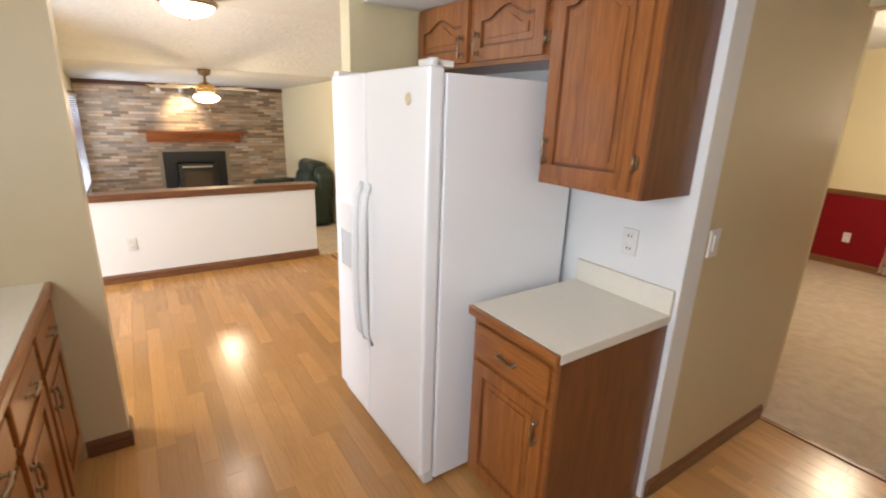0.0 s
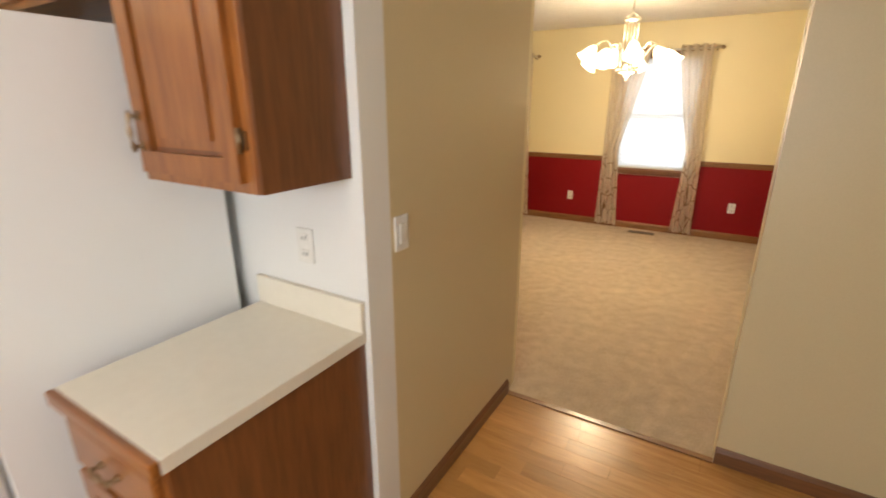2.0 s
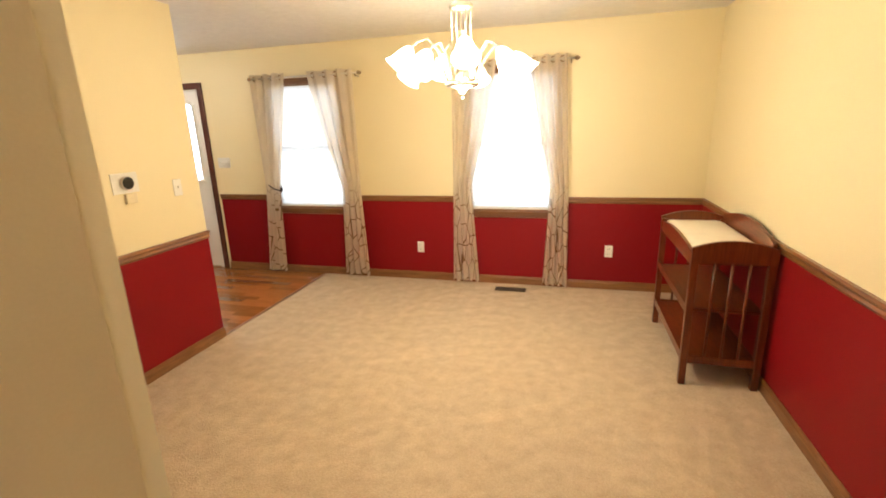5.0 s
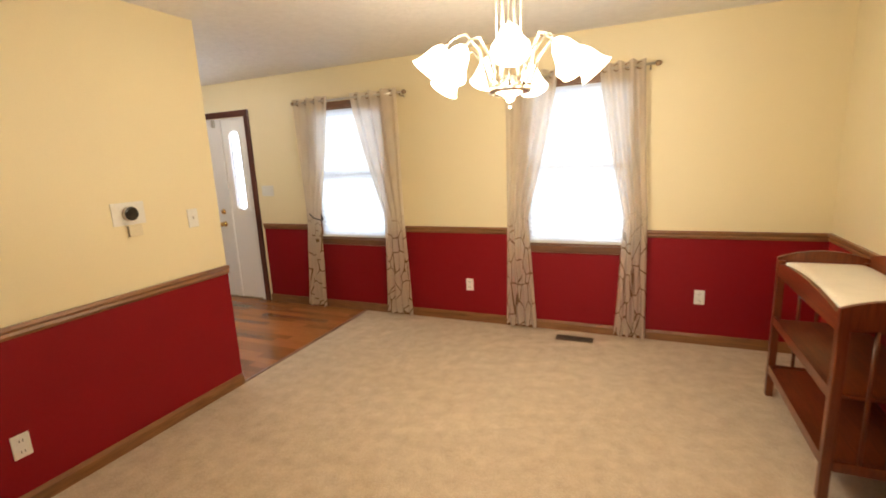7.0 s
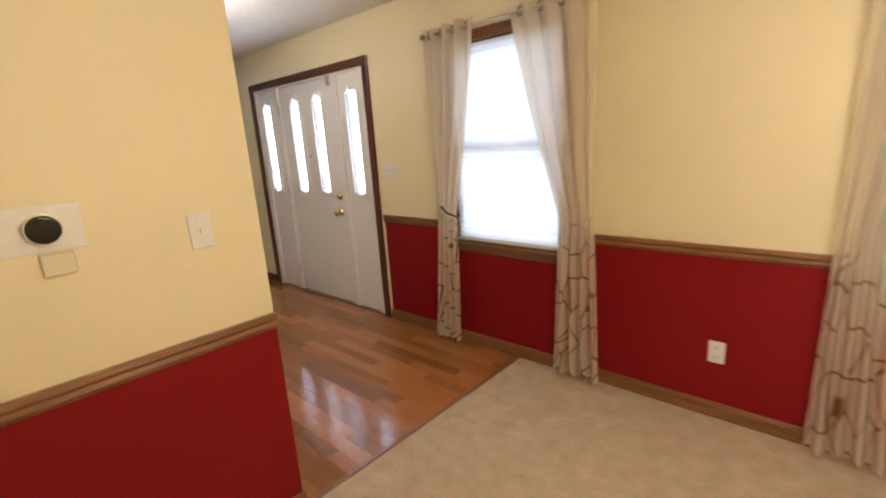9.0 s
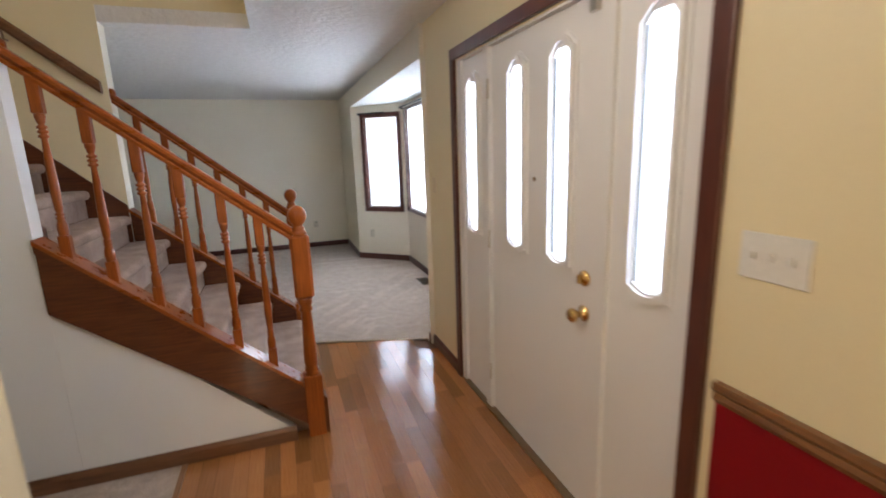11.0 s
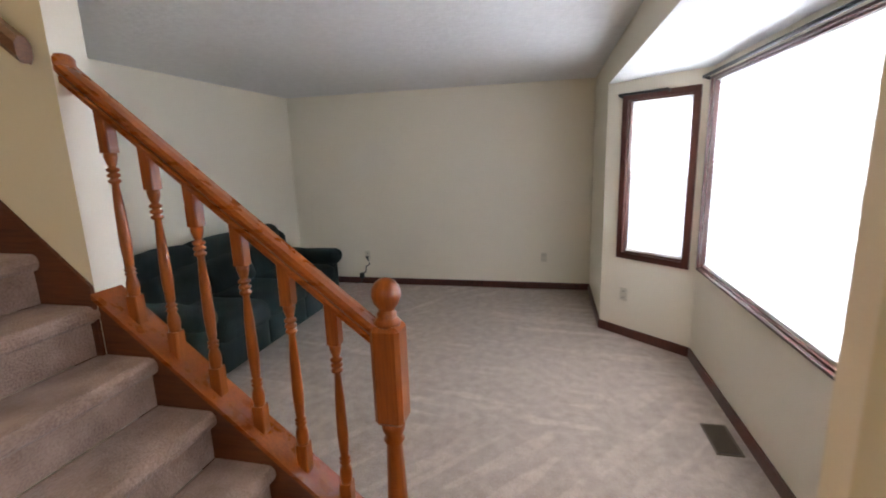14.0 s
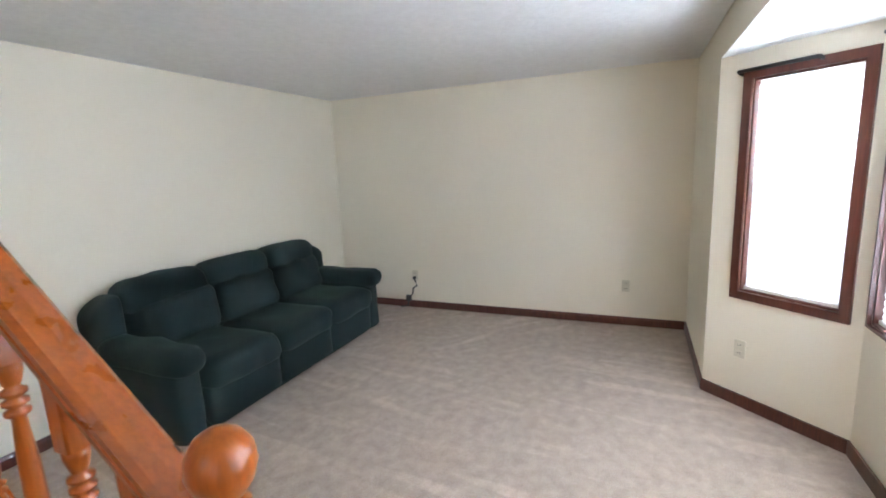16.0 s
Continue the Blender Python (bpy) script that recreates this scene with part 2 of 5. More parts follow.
vacuum_marks(carpet, 0.4, 1.08)
vacuum_marks(carpet_l, 1.45, 1.22)


def sheer_material():
    """Sheer fabric with brown branches woven into its lower part."""
    m = mat("sheer_fabric", (0.85, 0.75, 0.60), 0.9, scale=6, fine=300, bump=0.2, translucent=0.42)
    n, l = m.node_tree.nodes, m.node_tree.links
    ramp = [x for x in n if x.bl_idname == "ShaderNodeValToRGB"][0]
    co = [x for x in n if x.bl_idname == "ShaderNodeTexCoord"][0]
    mp = n.new("ShaderNodeMapping")
    mp.inputs["Scale"].default_value = (17, 2, 5.0)
    vor = n.new("ShaderNodeTexVoronoi")
    vor.feature = 'DISTANCE_TO_EDGE'
    vor.inputs["Scale"].default_value = 1.0
    l.new(co.outputs["Object"], mp.inputs[0])
    l.new(mp.outputs[0], vor.inputs["Vector"])
    lt = n.new("ShaderNodeMath")
    lt.operation = 'LESS_THAN'
    lt.inputs[1].default_value = 0.028
    l.new(vor.outputs["Distance"], lt.inputs[0])
    sep = n.new("ShaderNodeSeparateXYZ")
    l.new(co.outputs["Object"], sep.inputs[0])
    mr = n.new("ShaderNodeMapRange")
    mr.inputs[1].default_value, mr.inputs[2].default_value = 1.10, 0.75
    l.new(sep.outputs[2], mr.inputs[0])
    mu = n.new("ShaderNodeMath")
    mu.operation = 'MULTIPLY'
    l.new(lt.outputs[0], mu.inputs[0])
    l.new(mr.outputs[0], mu.inputs[1])
    mx = n.new("ShaderNodeMix")
    mx.data_type = 'RGBA'
    mx.inputs[7].default_value = (0.30, 0.20, 0.10, 1)
    l.new(mu.outputs[0], mx.inputs[0])
    l.new(ramp.outputs[0], mx.inputs[6])
    for x in n:
        if x.bl_idname == "ShaderNodeBsdfTranslucent":
            l.new(mx.outputs[2], x.inputs[0])
    l.new(mx.outputs[2], n["Principled BSDF"].inputs["Base Color"])
    # loose weave: part of the light passes straight through
    tp = n.new("ShaderNodeBsdfTransparent")
    ms = n.new("ShaderNodeMixShader")
    ms.inputs[0].default_value = 0.24
    cur = n["Material Output"].inputs[0].links[0].from_socket
    l.new(cur, ms.inputs[1])
    l.new(tp.outputs[0], ms.inputs[2])
    l.new(ms.outputs[0], n["Material Output"].inputs[0])
    return m


sheer = sheer_material()


# ---- mesh helpers ----
class Shape:
    def __init__(self):
        self.bm = bmesh.new()

    def box(self, lo, hi, bev=0.0, seg=2):
        lo, hi = Vector(lo), Vector(hi)
        r = bmesh.ops.create_cube(self.bm, size=1.0)
        vs = r["verts"]
        c, s = (lo + hi) / 2, hi - lo
        for v in vs:
            v.co = Vector((v.co.x * s.x + c.x, v.co.y * s.y + c.y, v.co.z * s.z + c.z))
        if bev:
            es = list({e for v in vs for e in v.link_edges})
            bmesh.ops.bevel(self.bm, geom=es, offset=bev, segments=seg, profile=0.6, affect='EDGES')
        return self

    def tube(self, pts, r, seg=10):
        """A round bar along points; r is one radius or one for each point."""
        pts = [Vector(p) for p in pts]
        rs = r if isinstance(r, (list, tuple)) else [r] * len(pts)
        rings = []
        for i, p in enumerate(pts):
            d = (pts[min(i + 1, len(pts) - 1)] - pts[max(i - 1, 0)]).normalized()
            a = d.orthogonal().normalized() if abs(d.z) > 0.95 else d.cross(Vector((0, 0, 1))).normalized()
            b = d.cross(a)
            rings.append([self.bm.verts.new(p + rs[i] * (a * math.cos(k * math.tau / seg) + b * math.sin(k * math.tau / seg))) for k in range(seg)])
        for q, w in zip(rings, rings[1:]):
            for k in range(seg):
                f = self.bm.faces.new((q[k], q[(k + 1) % seg], w[(k + 1) % seg], w[k]))
                f.smooth = True
        self.bm.faces.new(rings[0][::-1])
        self.bm.faces.new(rings[-1])
        return self

    def lathe(self, at, profile, seg=16, tilt=None):
        """Turned about the z axis (or tilt) through at; profile: rows of height, radius."""
        m = Matrix.Translation(at) @ (tilt.to_4x4() if tilt else Matrix())
        rings = [[self.bm.verts.new(m @ Vector((r * math.cos(k * math.tau / seg), r * math.sin(k * math.tau / seg), z))) for k in range(seg)] for z, r in profile]
        for q, w in zip(rings, rings[1:]):
            for k in range(seg):
                f = self.bm.faces.new((q[k], q[(k + 1) % seg], w[(k + 1) % seg], w[k]))
                f.smooth = True
        self.bm.faces.new(rings[0][::-1])
        self.bm.faces.new(rings[-1])
        return self

    def prism(self, pts, push):
        """A flat outline pushed along a vector."""
        push = Vector(push)
        a = [self.bm.verts.new(p) for p in pts]
        b = [self.bm.verts.new(Vector(p) + push) for p in pts]
        self.bm.faces.new(a[::-1])
        self.bm.faces.new(b)
        n = len(a)
        for i in range(n):
            self.bm.faces.new((a[i], a[(i + 1) % n], b[(i + 1) % n], b[i]))
        return self

    def ring(self, outer, inner, push):
        """A frame between two outlines with as many points, pushed along a vector."""
        push = Vector(push)
        o = [[self.bm.verts.new(Vector(p) + k * push) for p in outer] for k in (0, 1)]
        i = [[self.bm.verts.new(Vector(p) + k * push) for p in inner] for k in (0, 1)]
        n = len(outer)
        for k in range(n):
            j = (k + 1) % n
            for q in ((o[0][k], o[0][j], i[0][j], i[0][k]), (o[1][k], i[1][k], i[1][j], o[1][j]), (o[0][k], o[1][k], o[1][j], o[0][j]), (i[0][k], i[0][j], i[1][j], i[1][k])):
                self.bm.faces.new(q)
        return self

    def torus(self, at, axis, R, r, seg=16, sub=6):
        q = Vector((0, 0, 1)).rotation_difference(Vector(axis)).to_matrix()
        at = Vector(at)
        rings = []
        for i in range(seg):
            a = i * math.tau / seg
            rings.append([self.bm.verts.new(at + q @ Vector(((R + r * math.cos(b)) * math.cos(a), (R + r * math.cos(b)) * math.sin(a), r * math.sin(b)))) for b in [k * math.tau / sub for k in range(sub)]])
        for i in range(seg):
            for k in range(sub):
                f = self.bm.faces.new((rings[i][k], rings[(i + 1) % seg][k], rings[(i + 1) % seg][(k + 1) % sub], rings[i][(k + 1) % sub]))
                f.smooth = True
        return self

    def puff(self, lo, hi, r, lump=0.006, freq=6.0, seg=4):
        """A stuffed cushion: a box with very round edges and soft lumps."""
        s = Shape().box(lo, hi)
        bmesh.ops.subdivide_edges(s.bm, edges=s.bm.edges[:], cuts=9, use_grid_fill=True)
        lo, hi = Vector(lo), Vector(hi)
        for v in s.bm.verts:
            core = Vector([min(max(v.co[i], lo[i] + r), hi[i] - r) for i in range(3)])
            d = v.co - core
            if d.length > 1e-6:
                v.co = core + d.normalized() * min(r, max(abs(d.x), abs(d.y), abs(d.z)))
            v.co += (v.co - (lo + hi) / 2).normalized() * lump * 2 * noise.noise(v.co * freq)
        for f in s.bm.faces:
            f.smooth = True
        me = bpy.data.meshes.new("tmp")
        s.bm.to_mesh(me)
        self.bm.from_mesh(me)
        bpy.data.meshes.remove(me)
        s.bm.free()
        return self


def mesh_object(name, shape, material, smooth=False):
    bm = shape.bm if isinstance(shape, Shape) else shape
    bmesh.ops.recalc_face_normals(bm, faces=bm.faces[:])
    me = bpy.data.meshes.new(name)
    bm.to_mesh(me)
    bm.free()
    me.materials.append(material)
    if smooth:
        for p in me.polygons:
            p.use_smooth = True
    return new(name, me)


def part(name, shape, material, parent, label=""):
    o = mesh_object(name, shape, material)
    o.parent = parent
    base = parent.location if parent.data is None else Vector((0, 0, 0))
    o.matrix_parent_inverse = Matrix.Translation(-base)
    return tagged(o, label)


def thing(name, at, label, category, group=""):
    o = new(name)
    o.location = at
    o.empty_display_size = 0.1
    return tagged(o, label, category, group)


def structure(name, shape, material, label=""):
    return tagged(mesh_object(name, shape, material), label, "", "", "structure")

# ---- large structure ----
H = 2.44          # ceiling height
XD = -1.68        # dining room side wall
XR = 2.13        # dining room outer wall
YK = 2.375        # wall between kitchen and dining room
XS = 0.34         # kitchen partition with the switch
XH = -3.75        # half wall towards the sunken family room
XFP = -8.2        # brick wall
ZF, ZC = -0.12, 1.93   # sunken floor and its ceiling
X1, X2 = -4.602, -5.934   # stair sides
XL = -10.22       # living room far wall
YB = 1.25         # kitchen wall behind the fridge


def slabs(*boxes):
    s = Shape()
    for lo, hi in boxes:
        s.box(lo, hi)
    return s


def wall_run_x(y0, y1, x0, x1, z0, z1, holes):
    """Boxes of a wall along x with rectangular holes (x0, x1, z0, z1)."""
    out, at = [], x0
    for a, b, c, d in sorted(holes):
        out.append(((at, y0, z0), (a, y1, z1)))
        if c > z0:
            out.append(((a, y0, z0), (b, y1, c)))
        if d < z1:
            out.append(((a, y0, d), (b, y1, z1)))
        at = b
    out.append(((at, y0, z0), (x1, y1, z1)))
    return slabs(*out)


W1, W2 = (-2.20, -1.35), (0.005, 0.855)      # dining window openings
WZ = (0.76, 2.06)
DOOR = (-4.86, -3.06, 0.0, 2.07)
structure("wall_front_dining", wall_run_x(YF, YF + 0.16, -2.95, XR + 0.14, 0, H, [(*W1, *WZ), (*W2, *WZ)]), cream, "cream painted front wall above red wainscot")
structure("wall_front_foyer", wall_run_x(YF, YF + 0.16, -5.50, -2.95, 0, H, [DOOR]), cream, "cream painted wall around the front door")
structure("wall_front_living", slabs(((XL - 0.12, YF - 0.03, 0), (-8.99, YF + 0.13, H)), ((-8.99, YF - 0.03, 2.21), (-5.50, YF + 0.13, H))), ivory, "ivory painted wall with a bay opening")
# bay
BA, BB, BC, BD = (-8.99, YF - 0.03), (-8.42, 7.085), (-6.12, 7.085), (-5.50, YF - 0.03)


def slanted(a, b, s0, s1, z0, z1, t0, t1):
    """A box along the plan line a-b, from s0 to s1 of its length, between offsets t0 and t1 outwards."""
    a, b = Vector(a), Vector(b)
    d = b - a
    n = Vector((-d.y, d.x)).normalized()
    p = [a + d * s0 + n * t0, a + d * s1 + n * t0, a + d * s1 + n * t1, a + d * s0 + n * t1]
    return [(q.x, q.y, z0) for q in p]


def slant_wall(a, b, holes, z1=2.21):
    s = Shape()
    at = 0.0
    for s0, s1, c, d in holes:
        s.prism(slanted(a, b, at, s0, 0, 0, 0, 0.14), (0, 0, z1))
        s.prism(slanted(a, b, s0, s1, 0, 0, 0, 0.14), (0, 0, c))
        s.prism(slanted(a, b, s0, s1, d, 0, 0, 0.14), (0, 0, z1 - d))
        at = s1
    s.prism(slanted(a, b, at, 1, 0, 0, 0, 0.14), (0, 0, z1))
    return s


structure("wall_bay_side", slant_wall(BA, BB, [(0.245, 0.875, 0.77, 2.05)]), ivory)
structure("wall_bay_front", slant_wall(BB, BC, [(0.03, 0.97, 0.76, 2.12)]), ivory)
structure("wall_bay_side_2", slant_wall(BC, BD, [(0.14, 0.80, 0.77, 2.06)]), ivory)
structure("ceiling_bay", Shape().prism([(-9.1, YF - 0.03 + 0.161, 2.21), (-8.5, 7.25, 2.21), (-6.0, 7.25, 2.21), (-5.4, YF - 0.03 + 0.161, 2.21)], (0, 0, 0.1)), ceil_mat)
structure("soffit_bay", Shape().prism([(-8.99, YF - 0.03, 2.206), (-8.985, YF + 0.131, 2.206), (-5.555, YF + 0.131, 2.206), (-5.55, YF - 0.03, 2.206)], (0, 0, 0.003)), ceil_mat)
# living room and stair walls
structure("wall_living_far", slabs(((XL - 0.12, 2.53, 0), (XL, YF - 0.03, H))), ivory, "ivory painted far wall")
structure("wall_living_back", slabs(((XL, 2.53, 0), (X2 - 0.10, 2.65, H))), ivory, "ivory painted wall behind the sofa")
structure("wall_stair_far", slabs(((X2 - 0.10, 2.4, 0), (X2 + 0.03, 4.39, 5.0))), cream, "cream painted stairwell wall")
structure("wall_stair_far_end", slabs(((X2 - 0.10, 4.39, 0), (X2 + 0.03, 4.3915, H))), ivory, "ivory painted wall end beside the railing")
structure("wall_stair_far_upper", slabs(((X2 - 0.10, 4.39, H + 0.1), (X2 + 0.03, 5.32, 5.0)), ((X2 - 0.14, 5.32, H + 0.1), (X1 + 0.1, 5.44, 5.0))), cream)
structure("wall_stair_near", slabs(((X1 - 0.06, 2.4, 0), (X1 + 0.04, 4.38, 5.0)), ((X1 - 0.06, 4.38, H + 0.1), (X1 + 0.04, 5.32, 5.0))), white_wall, "white painted wall beside the stairs")
structure("wall_stair_end", slabs(((X2 - 0.14, 2.3, 0), (X1 + 0.04, 2.4, 5.0))), cream)
structure("ceiling_stairwell", slabs(((X2 - 0.2, 2.2, 5.0), (X1 + 0.2, 5.5, 5.1))), ceil_mat)
structure("wall_hall_block", slabs(((-3.30, 2.49, 0), (XD - 0.002, 4.812, H))), beige, "beige painted wall block beside the hall")
structure("wall_dining_side", slabs(((XD - 0.002, 2.49, 0), (XD, 4.812, H))), cream, "cream painted dining room wall above red wainscot")
structure("wall_hall_end", slabs(((X1 + 0.04, 2.37, 0), (-3.30, 2.49, H))), ivory)
structure("wall_dining_outer", slabs(((XR, YK, 0), (XR + 0.14, YF, H))), cream, "cream painted wall above red wainscot")
structure("wall_dining_back", slabs(((XD, 2.45, 0), (XS - 0.002, 2.49, H)), ((XS - 0.002, 2.45, 2.13), (1.358, 2.49, H)), ((1.358, 2.45, 0), (XR, 2.49, H))), cream)
# kitchen walls
structure("wall_kitchen_partition", slabs(((XS - 0.12, YB + 0.12, 0), (XS, 2.45, H)), ((XS, YK, 2.13), (1.36, 2.45, H))), beige, "beige painted kitchen wall")
structure("wall_kitchen_opening", slabs(((1.36, YK, 0), (3.4, 2.45, H))), beige, "beige painted wall beside the opening")
structure("wall_kitchen_back", slabs(((-1.17, YB, 0), (XS, YB + 0.12, H))), white_wall, "white painted wall behind the counter")
structure("wall_fridge_nook", slabs(((-1.29, 0.55, 0), (-1.17, 2.06, H))), mat("olive_cream_paint", (0.70, 0.62, 0.38), 0.5, bump=0.12, fine=180), "cream painted return wall beside the fridge")
structure("soffit_kitchen", slabs(((-1.168, 0.62, 2.135), (XS - 0.002, YB - 0.002, H))), ceil_mat)
structure("wall_breakfast_back", slabs(((XH + 0.002, 2.06, 0), (-1.17, 2.18, H))), cream)
structure("wall_pier", slabs(((-1.33, -1.55, 0), (-1.20, -0.63, H))), beige, "beige painted pier beside the counter")
structure("wall_kitchen_counter", slabs(((-1.20, -1.55, 0), (3.4, -1.43, H))), beige)
structure("wall_kitchen_outer", slabs(((3.4, -1.55, 0), (3.52, 2.45, H))), beige)
structure("wall_breakfast_outer", slabs(((XH - 0.1, -3.0, 0), (-1.2, -2.88, H)), ((-1.32, -2.88, 0), (-1.2, -1.55, H))), beige)
# sunken family room
YFL, YFR = -1.10, 2.06
structure("half_wall", slabs(((XH - 0.11, -2.88, ZF), (XH, 1.17, 0.80))), white_wall, "white painted half wall")
cap = slabs(((XH - 0.15, -2.88, 0.802), (XH + 0.03, 1.19, 0.832)), ((XH - 0.13, -2.88, 0.77), (XH - 0.112, 1.175, 0.80)), ((XH + 0.002, -2.88, 0.765), (XH + 0.02, 1.172, 0.80)))
structure("trim_half_wall", cap, trim_y, "oak cap on the half wall")
structure("wall_breakfast_side", slabs(((XH - 0.11, -2.88, 0.834), (XH, YFL - 0.12, H))), beige)
structure("wall_family_left", wall_run_x(YFL - 0.12, YFL, XFP - 0.2, XH - 0.11, ZF, H, [(-8.0, -6.75, 0.36, 1.68)]), cream)
structure("wall_family_right", slabs(((XFP - 0.2, YFR, ZF), (XH, YFR + 0.12, H))), cream)
structure("floor_family", slabs(((XFP - 0.2, YFL - 0.1, ZF - 0.1), (XH - 0.11, YFR, ZF))), carpet)
structure("floor_step", slabs(((XH - 0.11, 1.19, ZF), (XH, YFR - 0.002, -0.003))), carpet)
structure("ceiling_family", Shape().prism([(-3.58, -3.0, H), (-5.0, -3.0, 2.01), (XFP - 0.2, -3.0, ZC), (XFP - 0.2, -3.0, ZC + 0.1), (-5.0, -3.0, 2.11), (-3.58, -3.0, H + 0.1)], (0, 5.2, 0)), ceil_mat, "white textured ceiling sloping down over the family room")
structure("wall_fireplace", slabs(((XFP - 0.2, YFL, ZF), (XFP - 0.012, -0.03, ZC)), ((XFP - 0.2, 0.97, ZF), (XFP - 0.012, YFR, ZC)), ((XFP - 0.2, -0.03, 0.80), (XFP - 0.012, 0.97, ZC)), ((XFP - 0.2, -0.03, ZF), (XFP - 0.15, 0.97, 0.80))), mortar, "brown and tan brick wall")
# ceilings
structure("ceiling_kitchen", slabs(((-3.58, -3.0, H), (3.52, YK + 0.06, H + 0.1))), ceil_mat, "white textured ceiling")
structure("ceiling_dining", slabs(((-3.42, YK + 0.06, H), (XR + 0.14, YF + 0.16, H + 0.1)), ((X1 + 0.04, 2.37, H), (-3.42, YF + 0.16, H + 0.1))), ceil_mat, "white textured ceiling")
structure("ceiling_living", slabs(((XL - 0.12, 2.53, H), (X2 - 0.14, YF + 0.16, H + 0.1)), ((X2 - 0.14, 5.32, H), (X1 + 0.04, YF + 0.16, H + 0.1)), ((X2 - 0.14, 4.392, H), (X2 + 0.03, 5.32, H + 0.1)), ((X1 - 0.06, 4.382, H), (X1 + 0.04, 5.32, H + 0.1))), ceil_mat, "white textured ceiling")
# floors
structure("floor_subfloor", slabs(((XH - 0.11, -3.0, -0.12), (3.52, YK, -0.012)), ((-6.1, 4.812, -0.12), (XD, YF + 0.16, -0.012))), under_m)
structure("floor_dining", slabs(((XD, YK, -0.12), (XR, YF, 0.004))), carpet, "tan carpet with vacuum marks")
structure("floor_hall", slabs(((X1 + 0.04, 2.49, -0.12), (-3.30, 4.812, 0.004))), carpet_l)
structure("floor_living", Shape().prism([(XL, 2.65, -0.11), (X2 - 0.14, 2.65, -0.11), (X2 - 0.14, 4.4, -0.11), (X2 + 0.02, 4.4, -0.11), (X2 + 0.02, 5.56, -0.11), (-5.62, YF - 0.03, -0.11), (-5.55, YF - 0.03, -0.11), (-6.1, 7.09, -0.11), (-8.43, 7.09, -0.11), (-8.99, YF - 0.03, -0.11), (XL, YF - 0.03, -0.11)], (0, 0, 0.114)), carpet_l, "greige carpet with vacuum marks")
structure("ground", slabs(((-60, -60, -0.75), (60, 60, -0.65))), mat("lawn", (0.07, 0.11, 0.03), 0.95, second=(0.05, 0.08, 0.02), scale=2))
structure("trim_threshold_kitchen", slabs(((XS + 0.002, YK - 0.02, -0.005), (1.358, YK + 0.012, 0.009))), chair_rail_m)
structure("trim_threshold_foyer", slabs(((XD - 0.012, 4.814, -0.005), (XD + 0.012, YF - 0.02, 0.009))), chair_rail_y)
structure("trim_threshold_hall", slabs(((X1 + 0.05, 4.80, -0.005), (-3.302, 4.825, 0.008))), chair_rail_m)
structure("trim_threshold_living", Shape().prism([(X2 + 0.03, 5.56, -0.005), (X2 + 0.06, 5.56, -0.005), (-5.59, YF - 0.03, -0.005), (-5.62, YF - 0.03, -0.005)], (0, 0, 0.014)), antique)

# wainscot, chair rails, baseboards
RZ0, RZ1 = 0.845, 0.905


def profile_x(x0, x1, y, side, z0, z1, t):
    """A moulded strip along x on a wall face at y; side -1 faces -y."""
    a = Shape()
    zs = [(z0, 0.4), (z0 + 0.25 * (z1 - z0), 0.75), (z0 + 0.5 * (z1 - z0), 0.6), (z0 + 0.72 * (z1 - z0), 1.0), (z1, 0.85)]
    a.prism([(x0, y, z0)] + [(x0, y + side * t * k, z) for z, k in zs] + [(x0, y, z1)], (x1 - x0, 0, 0))
    return a


def profile_y(y0, y1, x, side, z0, z1, t):
    a = Shape()
    zs = [(z0, 0.4), (z0 + 0.25 * (z1 - z0), 0.75), (z0 + 0.5 * (z1 - z0), 0.6), (z0 + 0.72 * (z1 - z0), 1.0), (z1, 0.85)]
    a.prism([(x, y0, z0)] + [(x + side * t * k, y0, z) for z, k in zs] + [(x, y0, z1)], (0, y1 - y0, 0))
    return a


def base_x(x0, x1, y, side, z=0.0, h=0.085, t=0.014):
    a = Shape()
    a.prism([(x0, y, z), (x0, y + side * t, z), (x0, y + side * t, z + h * 0.75), (x0, y + side * t * 0.4, z + h), (x0, y, z + h)], (x1 - x0, 0, 0))
    return a


def base_y(y0, y1, x, side, z=0.0, h=0.085, t=0.014):
    a = Shape()
    a.prism([(x, y0, z), (x + side * t, y0, z), (x + side * t, y0, z + h * 0.75), (x + side * t * 0.4, y0, z + h), (x, y0, z + h)], (0, y1 - y0, 0))
    return a


cx = (-2.96, W1[0] - 0.07, W1[1] + 0.07, W2[0] - 0.07, W2[1] + 0.07, XR)
structure("wainscot_front", slabs(((cx[0], YF - 0.004, 0), (cx[1], YF, RZ0)), ((cx[1], YF - 0.004, 0), (cx[2], YF, 0.694)), ((cx[2], YF - 0.004, 0), (cx[3], YF, RZ0)), ((cx[3], YF - 0.004, 0), (cx[4], YF, 0.694)), ((cx[4], YF - 0.004, 0), (cx[5], YF, RZ0))), red, "deep red painted wainscot")
structure("wainscot_side", slabs(((XD, 2.494, 0), (XD + 0.004, 4.812, RZ0 - 0.022))), red, "deep red painted wainscot")
structure("wainscot_outer", slabs(((XR - 0.004, 2.494, 0), (XR, YF - 0.004, RZ0))), red, "deep red painted wainscot")
structure("wainscot_back", slabs(((1.45, 2.49, 0), (XR - 0.004, 2.494, RZ0)), ((XD + 0.004, 2.49, 0), (XS - 0.01, 2.494, RZ0))), red)
